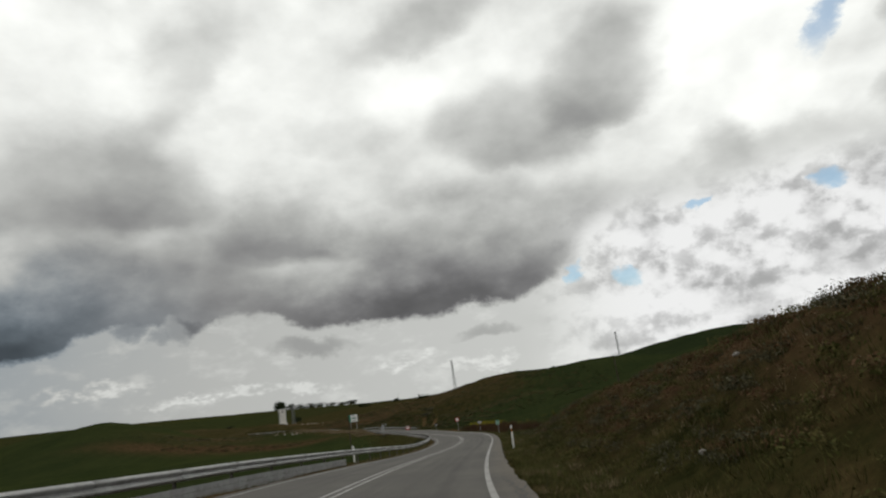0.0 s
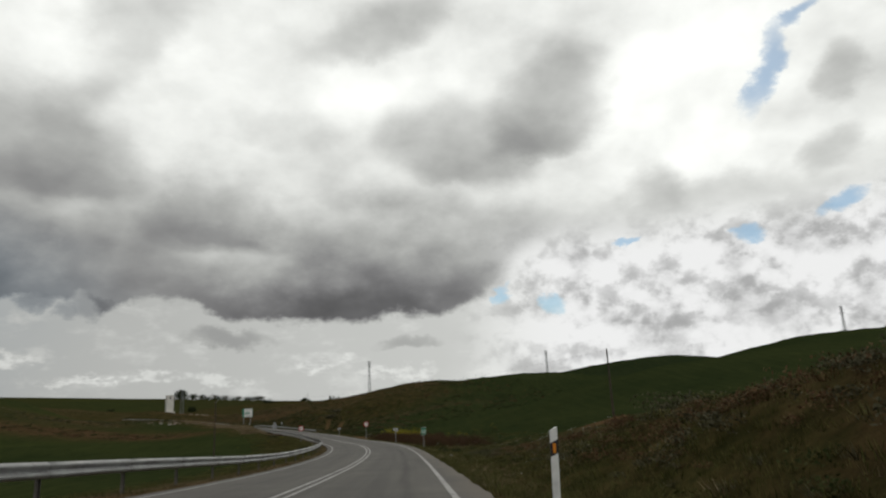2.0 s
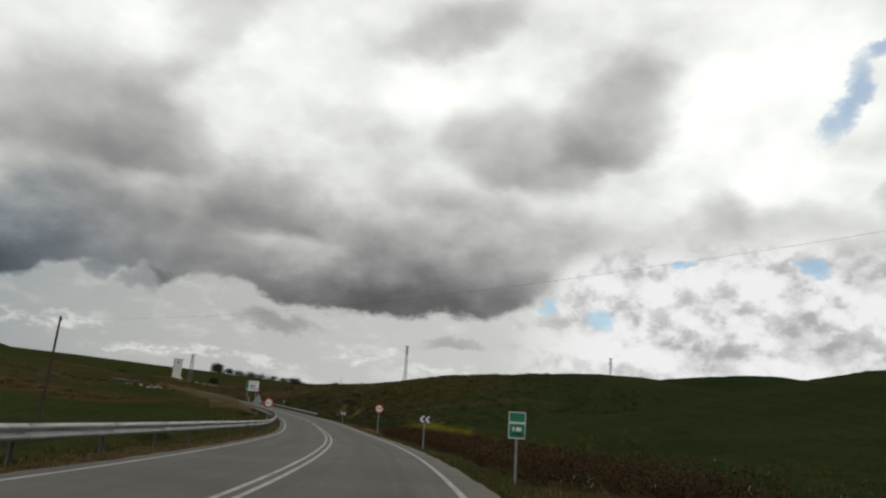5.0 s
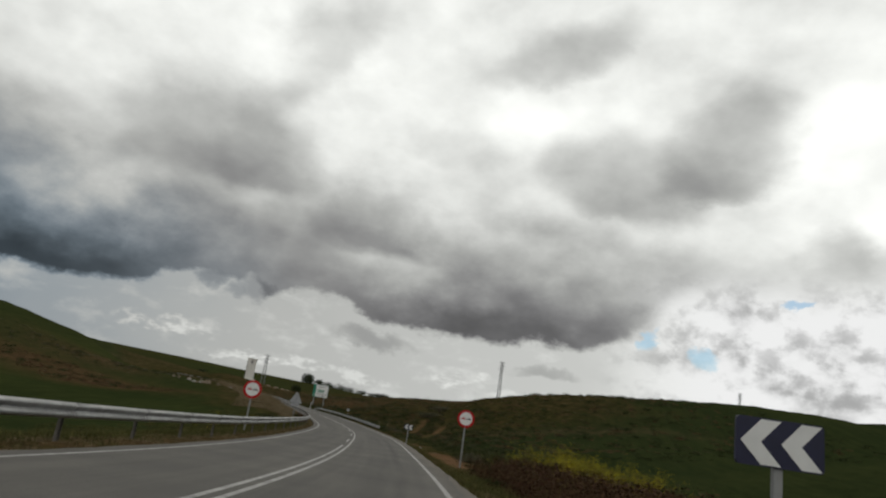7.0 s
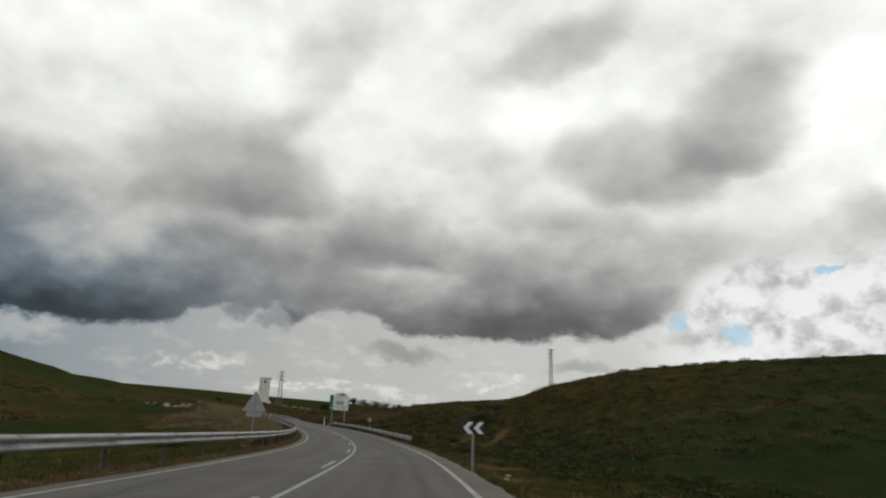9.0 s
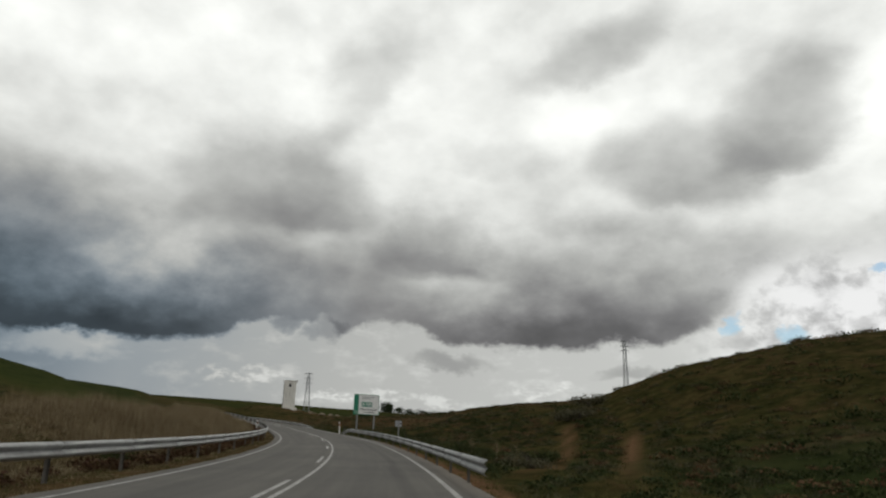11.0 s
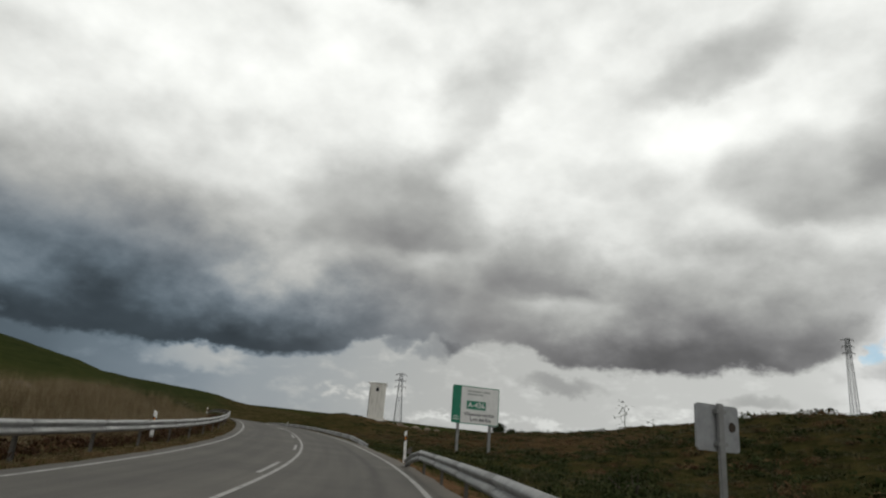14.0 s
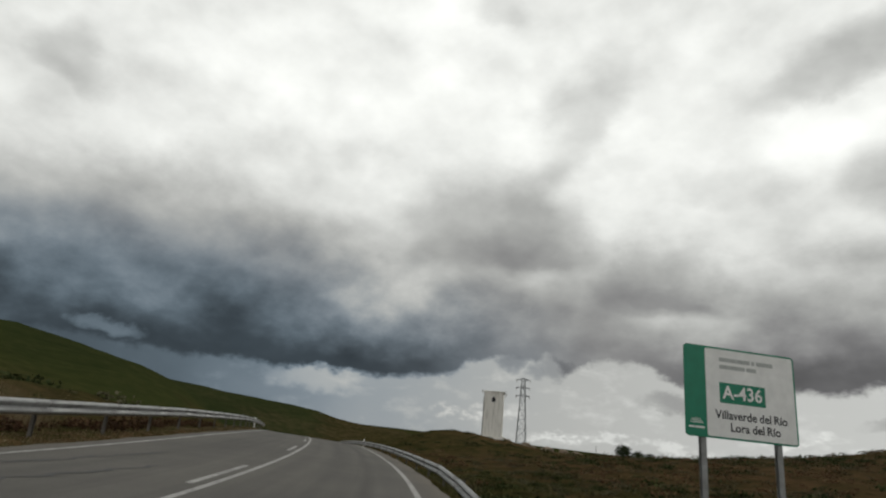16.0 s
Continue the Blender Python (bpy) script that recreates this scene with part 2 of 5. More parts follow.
def ramp(nt, fac, *stops):
    r = nt.nodes.new("ShaderNodeValToRGB")
    el = r.color_ramp.elements
    while len(el) < len(stops):
        el.new(0.5)
    for e, (p, c) in zip(el, stops):
        e.position = p
        e.color = (*c, 1) if len(c) == 3 else c
    nt.links.new(fac, r.inputs[0])
    return r.outputs[0]


def mixc(nt, fac, a, b, mode="MIX"):
    n = nt.nodes.new("ShaderNodeMix")
    n.data_type, n.blend_type = "RGBA", mode
    for sock, v in ((n.inputs[0], fac), (n.inputs[6], a), (n.inputs[7], b)):
        if isinstance(v, (int, float)):
            sock.default_value = v
        elif isinstance(v, tuple):
            sock.default_value = (*v, 1)
        else:
            nt.links.new(v, sock)
    return n.outputs[2]


def nmath(nt, op, *args):
    n = nt.nodes.new("ShaderNodeMath")
    n.operation = op
    for i, a in enumerate(args):
        if isinstance(a, (int, float)):
            n.inputs[i].default_value = a
        else:
            nt.links.new(a, n.inputs[i])
    return n.outputs[0]


def bump(nt, bsdf, height, strength, dist=0.02):
    b = nt.nodes.new("ShaderNodeBump")
    b.inputs["Strength"].default_value, b.inputs["Distance"].default_value = strength, dist
    nt.links.new(height, b.inputs["Height"])
    nt.links.new(b.outputs[0], bsdf.inputs["Normal"])


def plain(name, col, rough=0.6, metal=0.0, var=0.25, scale=6.0, bumpy=0.15, spec=0.4):
    """A painted, metal or plastic surface with faint dirt and grain."""
    def build(nt, b):
        dark = tuple(c * (1 - var) for c in col)
        lite = tuple(min(1, c * (1 + var * 0.4)) for c in col)
        f = nz(nt, scale, 6, 0.65)
        nt.links.new(ramp(nt, f, (0.32, dark), (0.68, lite)), b.inputs["Base Color"])
        b.inputs["Roughness"].default_value, b.inputs["Metallic"].default_value = rough, metal
        b.inputs["Specular IOR Level"].default_value = spec
        bump(nt, b, nz(nt, scale * 12, 3), bumpy, 0.004)
    return material(name, build)


def leafy(name, a, b_, c, scale=0.35, trans=0.25):
    """Leaves and blades, varied island by island and over metres."""
    def build(nt, b):
        geo = nt.nodes.new("ShaderNodeNewGeometry")
        f = nmath(nt, "ADD", nmath(nt, "MULTIPLY", geo.outputs["Random Per Island"], 0.55), nmath(nt, "MULTIPLY", nz(nt, scale, 3), 0.5))
        nt.links.new(ramp(nt, f, (0.2, a), (0.5, b_), (0.85, c)), b.inputs["Base Color"])
        b.inputs["Roughness"].default_value = 0.8
        b.inputs["Specular IOR Level"].default_value = 0.04
    return material(name, build)


def asphalt(nt, b):
    uv = nt.nodes.new("ShaderNodeUVMap").outputs[0]
    sp = nt.nodes.new("ShaderNodeSeparateXYZ")
    nt.links.new(uv, sp.inputs[0])
    lat = sp.outputs[0]
    grain = nz(nt, 55, 4, 0.7)
    blotch = nz(nt, 0.35, 5, 0.6)
    long = nt.nodes.new("ShaderNodeMapping")
    long.inputs["Scale"].default_value = (2.2, 0.05, 1)
    nt.links.new(uv, long.inputs[0])
    streak = nz(nt, 1.0, 4, 0.6, vec=long.outputs[0])
    base = ramp(nt, grain, (0.25, (0.062, 0.058, 0.052)), (0.75, (0.132, 0.125, 0.113)))
    base = mixc(nt, 0.55, base, ramp(nt, blotch, (0.35, (0.70, 0.70, 0.70)), (0.65, (1.12, 1.11, 1.08))), "MULTIPLY")
    base = mixc(nt, 0.5, base, ramp(nt, streak, (0.35, (0.66, 0.66, 0.67)), (0.6, (1.1, 1.1, 1.09))), "MULTIPLY")
    sway = nt.nodes.new("ShaderNodeMapping")
    sway.inputs["Scale"].default_value = (0.0, 0.12, 0)
    nt.links.new(uv, sway.inputs[0])
    off = nmath(nt, "SUBTRACT", nmath(nt, "ABSOLUTE", nmath(nt, "SUBTRACT", nmath(nt, "MULTIPLY_ADD", nz(nt, 1.0, 3, vec=sway.outputs[0]), 0.5, lat), 2.75)), 0.0)
    worn = ramp(nt, off, (0.05, (0.62, 0.62, 0.63)), (0.22, (1, 1, 1)))
    base = mixc(nt, nmath(nt, "MULTIPLY", nz(nt, 0.08, 3), 1.3), base, worn, "MULTIPLY")
    lanes = ramp(nt, nmath(nt, "ABSOLUTE", nmath(nt, "SUBTRACT", nmath(nt, "ABSOLUTE", lat), 1.75)), (0.0, (0.90, 0.90, 0.90)), (0.8, (1.06, 1.055, 1.05)))
    base = mixc(nt, 0.8, base, lanes, "MULTIPLY")
    edge = nmath(nt, "SUBTRACT", nmath(nt, "MULTIPLY_ADD", blotch, 0.8, nmath(nt, "ABSOLUTE", lat)), 3.6)
    base = mixc(nt, ramp(nt, edge, (0.2, (0, 0, 0)), (1.0, (0.55, 0.55, 0.55))), base, (0.150, 0.125, 0.095))
    nt.links.new(base, b.inputs["Base Color"])
    b.inputs["Roughness"].default_value = 0.85
    b.inputs["Specular IOR Level"].default_value = 0.25
    bump(nt, b, grain, 0.35, 0.006)


def road_paint(nt, b):
    wear = nmath(nt, "ADD", nmath(nt, "MULTIPLY", nz(nt, 3.0, 6, 0.7), 0.7), nmath(nt, "MULTIPLY", nz(nt, 40, 3, 0.6), 0.3))
    nt.links.new(ramp(nt, wear, (0.36, (0.13, 0.125, 0.118)), (0.50, (0.28, 0.275, 0.26)), (0.72, (0.46, 0.45, 0.42))), b.inputs["Base Color"])
    b.inputs["Roughness"].default_value = 0.7


def ground_mat(nt, b):
    at = {}
    for key in ("field", "dry", "soil", "tone", "rust"):
        n = nt.nodes.new("ShaderNodeAttribute")
        n.attribute_name = key
        at[key] = n.outputs["Fac"]
    fine, mid, big = nz(nt, 9.0, 6, 0.7), nz(nt, 0.55, 5, 0.65), nz(nt, 0.045, 4, 0.6)
    rows = nt.nodes.new("ShaderNodeMapping")
    rows.inputs["Rotation"].default_value = (0, 0, 0.5)
    rows.inputs["Scale"].default_value = (1.3, 0.05, 0.3)
    nt.links.new(nt.nodes.new("ShaderNodeTexCoord").outputs["Object"], rows.inputs[0])
    drill = nz(nt, 1.0, 4, 0.6, vec=rows.outputs[0])
    young = mixc(nt, 0.5, ramp(nt, mid, (0.3, (0.023, 0.031, 0.010)), (0.7, (0.040, 0.049, 0.016))),
                 ramp(nt, drill, (0.35, (0.023, 0.031, 0.011)), (0.65, (0.043, 0.051, 0.018))))
    blue = mixc(nt, 0.5, ramp(nt, mid, (0.3, (0.016, 0.023, 0.011)), (0.7, (0.026, 0.034, 0.014))),
                ramp(nt, drill, (0.35, (0.016, 0.023, 0.011)), (0.65, (0.028, 0.036, 0.016))))
    crop = mixc(nt, at["tone"], blue, young)
    crop = mixc(nt, 0.6, crop, ramp(nt, big, (0.35, (0.72, 0.80, 0.7)), (0.65, (1.25, 1.18, 1.0))), "MULTIPLY")
    verge = ramp(nt, mid, (0.25, (0.022, 0.024, 0.009)), (0.45, (0.040, 0.038, 0.015)), (0.62, (0.060, 0.046, 0.021)), (0.8, (0.080, 0.054, 0.028)))
    scrub = nz(nt, 0.9, 5, 0.7)
    verge = mixc(nt, 0.8, verge, ramp(nt, scrub, (0.38, (0.45, 0.5, 0.4)), (0.62, (1.25, 1.2, 1.1))), "MULTIPLY")
    verge = mixc(nt, 0.6, verge, ramp(nt, fine, (0.3, (0.5, 0.5, 0.5)), (0.7, (1.35, 1.35, 1.3))), "MULTIPLY")
    dry = ramp(nt, mid, (0.3, (0.042, 0.033, 0.017)), (0.7, (0.088, 0.066, 0.036)))
    rust = mixc(nt, 0.5, ramp(nt, mid, (0.3, (0.050, 0.030, 0.016)), (0.7, (0.108, 0.062, 0.034))), ramp(nt, fine, (0.3, (0.036, 0.023, 0.013)), (0.7, (0.112, 0.070, 0.040))))
    soil = ramp(nt, fine, (0.3, (0.088, 0.047, 0.026)), (0.7, (0.20, 0.116, 0.066)))
    col = mixc(nt, at["field"], verge, crop)
    col = mixc(nt, nmath(nt, "MULTIPLY", at["dry"], ramp(nt, mid, (0.35, (0.25, 0.25, 0.25)), (0.6, (1, 1, 1)))), col, dry)
    col = mixc(nt, nmath(nt, "MULTIPLY", at["rust"], ramp(nt, mid, (0.35, (0.45, 0.45, 0.45)), (0.6, (1, 1, 1)))), col, rust)
    col = mixc(nt, at["soil"], col, soil)
    nt.links.new(col, b.inputs["Base Color"])
    b.inputs["Roughness"].default_value = 1.0
    b.inputs["Specular IOR Level"].default_value = 0.0
    bump(nt, b, nmath(nt, "ADD", fine, nmath(nt, "MULTIPLY", mid, 2.0)), 0.6, 0.08)


def galvanised(nt, b):
    f = nz(nt, 2.5, 6, 0.7)
    nt.links.new(ramp(nt, f, (0.3, (0.20, 0.20, 0.195)), (0.7, (0.34, 0.345, 0.34))), b.inputs["Base Color"])
    nt.links.new(ramp(nt, nz(nt, 8, 4), (0.3, (0.38,) * 3), (0.7, (0.62,) * 3)), b.inputs["Roughness"])
    b.inputs["Metallic"].default_value = 0.55
    bump(nt, b, nz(nt, 30, 3), 0.1, 0.003)


def plaster(nt, b):
    drip = nt.nodes.new("ShaderNodeMapping")
    drip.inputs["Scale"].default_value = (2.0, 2.0, 0.25)
    nt.links.new(nt.nodes.new("ShaderNodeTexCoord").outputs["Object"], drip.inputs[0])
    f = nz(nt, 1.3, 6, 0.65, vec=drip.outputs[0])
    nt.links.new(ramp(nt, f, (0.28, (0.42, 0.40, 0.35)), (0.5, (0.72, 0.70, 0.65)), (0.8, (0.80, 0.78, 0.74))), b.inputs["Base Color"])
    b.inputs["Roughness"].default_value = 0.9
    bump(nt, b, nz(nt, 14, 5), 0.3, 0.02)


M_ASPHALT, M_PAINT = material("asphalt", asphalt), material("road_paint", road_paint)
M_GROUND, M_ZINC = material("ground_cover", ground_mat), material("galvanised_steel", galvanised)
M_PLASTER = material("weathered_plaster", plaster)
M_WHITE = plain("white_plastic", (0.82, 0.82, 0.80), 0.5, var=0.2)
M_BLACK = plain("black_film", (0.015, 0.015, 0.02), 0.5)
M_NAVY = plain("navy_film", (0.012, 0.013, 0.045), 0.45)
M_ORANGE = plain("orange_reflector", (0.75, 0.26, 0.02), 0.35)
M_RED = plain("red_film", (0.46, 0.012, 0.016), 0.5, var=0.15, spec=0.15)
M_SIGNWHITE = plain("white_sheeting", (0.78, 0.78, 0.76), 0.45, var=0.12, scale=2.0)
M_GREEN = plain("green_sheeting", (0.012, 0.20, 0.115), 0.45, var=0.15, scale=2.0)
M_FADED = plain("faded_lettering", (0.42, 0.44, 0.42), 0.6)
M_SIGNBACK = plain("grey_sign_back", (0.36, 0.37, 0.38), 0.5, metal=0.3)
M_LATTICE = plain("lattice_steel", (0.20, 0.21, 0.21), 0.6, metal=0.4)
M_WOOD = plain("creosoted_wood", (0.055, 0.040, 0.028), 0.85, var=0.4, scale=3.0)
M_CONCRETE = plain("concrete", (0.33, 0.31, 0.28), 0.9, var=0.3, scale=2.0, bumpy=0.4)
M_WIRE = plain("wire", (0.04, 0.04, 0.04), 0.6)
M_ROCK = plain("rock", (0.20, 0.155, 0.11), 0.95, var=0.45, scale=1.5, bumpy=0.6)
M_BARK = plain("bark", (0.06, 0.045, 0.035), 0.95, var=0.4, scale=4.0)
M_GRASS = leafy("verge_grass", (0.040, 0.046, 0.014), (0.076, 0.078, 0.025), (0.130, 0.108, 0.044))
M_STRAW = leafy("dry_grass", (0.085, 0.058, 0.034), (0.19, 0.145, 0.085), (0.32, 0.26, 0.165))
M_RUST = leafy("rusty_dock", (0.056, 0.032, 0.018), (0.125, 0.072, 0.040), (0.110, 0.092, 0.042))
M_DOCK = leafy("dark_dock", (0.028, 0.016, 0.010), (0.072, 0.037, 0.022), (0.074, 0.056, 0.024))
M_SHRUB = leafy("shrub_leaves", (0.014, 0.022, 0.007), (0.032, 0.043, 0.014), (0.066, 0.070, 0.030), 0.8)
M_SAGE = leafy("sage_leaves", (0.040, 0.038, 0.021), (0.080, 0.075, 0.044), (0.130, 0.120, 0.078), 0.8)
M_YELLOW = leafy("mustard_flowers", (0.26, 0.20, 0.014), (0.48, 0.38, 0.018), (0.60, 0.50, 0.04))
M_POST = plain("weathered_post_steel", (0.13, 0.12, 0.105), 0.75, metal=0.2, var=0.4, scale=4.0)
M_TAR = plain("tar", (0.030, 0.029, 0.028), 0.7, var=0.4, scale=5.0)
M_PALE = leafy("pale_flowers", (0.35, 0.33, 0.27), (0.5, 0.48, 0.42), (0.6, 0.6, 0.55))
M_HERB = leafy("green_herb", (0.017, 0.025, 0.008), (0.034, 0.044, 0.014), (0.062, 0.068, 0.026), 0.8)
M_TREE = leafy("tree_leaves", (0.008, 0.014, 0.006), (0.020, 0.028, 0.011), (0.040, 0.048, 0.018), 0.5)

# ================= building helpers =================


def link_mesh(name, me, mat_, parent=None, label=""):
    me.materials.append(mat_) if mat_ else None
    ob = new(name, me)
    if parent:
        ob.parent = parent
    if label:
        ob["label"] = label
    return ob


def part(name, bm, mat_, parent=None, label="", smooth=False):
    me = bpy.data.meshes.new(name)
    if smooth:
        for f in bm.faces:
            f.smooth = True
    bm.to_mesh(me)
    bm.free()
    return link_mesh(name, me, mat_, parent, label)


def thing(name, m, label, category, group="", kind=""):
    ob = new(name)
    ob.empty_display_size = 0.3
    ob.matrix_basis = m
    return tagged(ob, label, category, group, kind)


def bm_box(bm, x0, y0, z0, x1, y1, z1, bev=0.0):
    r = bmesh.ops.create_cube(bm, size=1)
    vs = r["verts"]
    bmesh.ops.scale(bm, vec=(x1 - x0, y1 - y0, z1 - z0), verts=vs)
    bmesh.ops.translate(bm, vec=((x0 + x1) / 2, (y0 + y1) / 2, (z0 + z1) / 2), verts=vs)
    if bev:
        bmesh.ops.bevel(bm, geom=list({e for v in vs for e in v.link_edges}), offset=bev, segments=2, affect="EDGES", clamp_overlap=True)
    return bm


def bm_rod(bm, a, b, ra, rb=None, sides=8):
    a, b = Vector(a), Vector(b)
    d = b - a
    m = Matrix.Translation((a + b) / 2) @ d.to_track_quat("Z", "Y").to_matrix().to_4x4()
    bmesh.ops.create_cone(bm, cap_ends=True, segments=sides, radius1=ra, radius2=ra if rb is None else rb, depth=d.length, matrix=m)
    return bm


def bm_plate(bm, pts, y0, y1, bev=0.0):
    """A flat plate from an outline in x and z, between two depths."""
    front = [bm.verts.new((x, y0, z)) for x, z in pts]
    back = [bm.verts.new((x, y1, z)) for x, z in pts]
    n = len(pts)
    bm.faces.new(front)
    bm.faces.new(back[::-1])
    for i in range(n):
        j = (i + 1) % n
        bm.faces.new((front[j], front[i], back[i], back[j]))
    bmesh.ops.recalc_face_normals(bm, faces=bm.faces[:])
    return bm


def rounded(w, h, r, cx=0.0, cz=0.0, seg=5):
    pts = []
    for k, (sx, sz) in enumerate(((1, 1), (-1, 1), (-1, -1), (1, -1))):
        for i in range(seg + 1):
            a = radians(90 * k + 90 * i / seg)
            pts.append((cx + sx * (w / 2 - r) + r * math.cos(a), cz + sz * (h / 2 - r) + r * math.sin(a)))
    return pts


def disc(r, n=40, cx=0.0, cz=0.0):
    return [(cx + r * math.cos(2 * math.pi * i / n), cz + r * math.sin(2 * math.pi * i / n)) for i in range(n)]


def big_mesh(name, verts, faces, mat_, sides):
    """A mesh from arrays in which every face has the same number of corners."""
    me = bpy.data.meshes.new(name)
    verts, faces = np.asarray(verts, np.float32), np.asarray(faces, np.int32)
    me.vertices.add(len(verts))
    me.vertices.foreach_set("co", verts.ravel())
    me.loops.add(faces.size)
    me.loops.foreach_set("vertex_index", faces.ravel())
    me.polygons.add(len(faces))
    me.polygons.foreach_set("loop_start", np.arange(0, faces.size, sides, dtype=np.int32))
    me.update(calc_edges=True)
    me.validate()
    me.materials.append(mat_)
    return me


# ================= the line of the road =================
KNOT = np.arange(-40, 440, 30.0)
HEADING = [6.3, 11.0, 3.0, 2.0, 3.3, 9.9, 14.4, 16.4, 22.0, 27.5, 36.3, 44.5, 48.0, 48.0, 46.0, 44.0]
LEVEL = [2.4, 0.79, -0.16, -1.17, -2.08, -2.44, -2.80, -2.53, -2.23, -1.35, -0.17, 1.62, 3.2, 4.1, 4.1, 3.3]
US = np.arange(-40, 411, 1.0)


def eased(values, w):
    v = np.interp(US, KNOT, values)
    return np.convolve(np.pad(v, w, mode="edge"), np.ones(2 * w + 1) / (2 * w + 1), "valid")


HD, RZ = np.radians(eased(HEADING, 10)), eased(LEVEL, 15)
RX, RY = np.cumsum(-np.sin(HD)), np.cumsum(np.cos(HD))
RX, RY = RX - RX[40] - 2.79, RY - RY[40] - 0.44
BANK = np.interp(US, [24, 38, 52, 65, 90, 240, 268, 290], [-0.06, -0.042, -0.015, 0.0, 0.033, 0.033, 0.0, -0.025])
RZ = RZ + 2.8 * np.maximum(-BANK, 0)
LEAN = 0.035 * np.clip((US - 60) / 30, 0, 1)
BANK, RZ = BANK - LEAN, RZ + 1.2 * LEAN


def at(u, lat=0.0, up=0.0):
    """The place beside the road: u metres along it, lat to the right of its centre line, up over its surface."""
    h, b = np.interp(u, US, HD), np.interp(u, US, BANK)
    return Vector((np.interp(u, US, RX) + lat * math.cos(h), np.interp(u, US, RY) + lat * math.sin(h),
                   np.interp(u, US, RZ) + b * max(-5.0, min(5.0, lat)) + up))


def along(u):
    return math.degrees(np.interp(u, US, HD))


def road_coords(x, y):
    """u and lat of places given as arrays."""
    x, y = np.asarray(x, float).ravel(), np.asarray(y, float).ravel()
    u, lat = np.empty(len(x)), np.empty(len(x))
    for k in range(0, len(x), 20000):
        sl = slice(k, k + 20000)
        i = np.argmin((x[sl, None] - RX[None]) ** 2 + (y[sl, None] - RY[None]) ** 2, axis=1)
        dx, dy = x[sl] - RX[i], y[sl] - RY[i]
        u[sl] = US[i] - dx * np.sin(HD[i]) + dy * np.cos(HD[i])
        lat[sl] = dx * np.cos(HD[i]) + dy * np.sin(HD[i])
        end = (i == 0) | (i == len(US) - 1)
        lat[sl] = np.where(end, np.sign(lat[sl]) * np.maximum(np.abs(lat[sl]), np.hypot(dx, dy) * 0.7), lat[sl])
    return u, lat


def smooth(v, a, b):
    t = np.clip((v - a) / (b - a), 0, 1)
    return t * t * (3 - 2 * t)


def hump(x, y, cx, cy, sx, sy, turn=0.0):
    c, s = math.cos(radians(turn)), math.sin(radians(turn))
    a, b = (x - cx) * c + (y - cy) * s, -(x - cx) * s + (y - cy) * c
    return np.exp(-0.5 * ((a / sx) ** 2 + (b / sy) ** 2))


def ripple(x, y, size, seed=0.0):
    """Cheap uneven relief, about -1 to 1."""
    x, y = x / size, y / size
    return (np.sin(x * 1.7 + seed + 1.3 * np.sin(y * 0.9 + seed)) + np.sin(y * 1.9 - seed + 1.1 * np.sin(x * 1.3 + 2 * seed))
            + 0.6 * np.sin(2.9 * x + 2.3 * y + 3 * seed) + 0.5 * np.sin(3.7 * y - 3.1 * x + seed)) / 3.1


# height, centre and half widths of the swells that make up the hills
EAST_HILLS = [(10.0, 95, 215, 30, 30), (9.5, 125, 170, 40, 40), (6.2, 40, 160, 25, 25), (4.4, -62, 352, 20, 22), (0.4, -38, 356, 20, 20),
              (11.0, -12, 354, 26, 24), (6.4, 28, 352, 32, 32), (5.0, 76, 350, 38, 36), (14.4, 115, 350, 40, 40), (5.0, 40, 410, 60, 40),
              (0.8, -75, 318, 16, 14), (13.6, -110, 560, 80, 80)]
WEST_HILLS = [(11.6, -150, 335, 22, 20), (-1.1, -122, 352, 11, 11), (5.9, -165, 262, 30, 36), (5.0, -200, 305, 36, 36), (4.6, -190, 300, 20, 30), (11.0, -245, 330, 40, 40),
              (5.2, -255, 378, 36, 36), (3.8, -238, 420, 36, 30), (3.4, -195, 372, 30, 30), (7.3, -285, 470, 50, 45), (3.5, -180, 430, 36, 36),
              (8.4, -310, 400, 50, 60), (27.0, -700, 1000, 300, 220), (9.0, -1000, 700, 250, 260)]
# the rough slope beside the second guard rail
NEAR_SLOPE = [(1.0, -36, 256, 7, 8), (1.1, -27, 246, 7, 8), (0.6, -30, 262, 9, 9), (2.2, -19, 249, 9, 9), (2.2, -45, 280, 9, 9),
              (3.6, -5, 240, 15, 16), (5.4, 15, 262, 22, 22), (1.9, -48, 270, 8, 9), (4.5, 38, 264, 18, 22)]


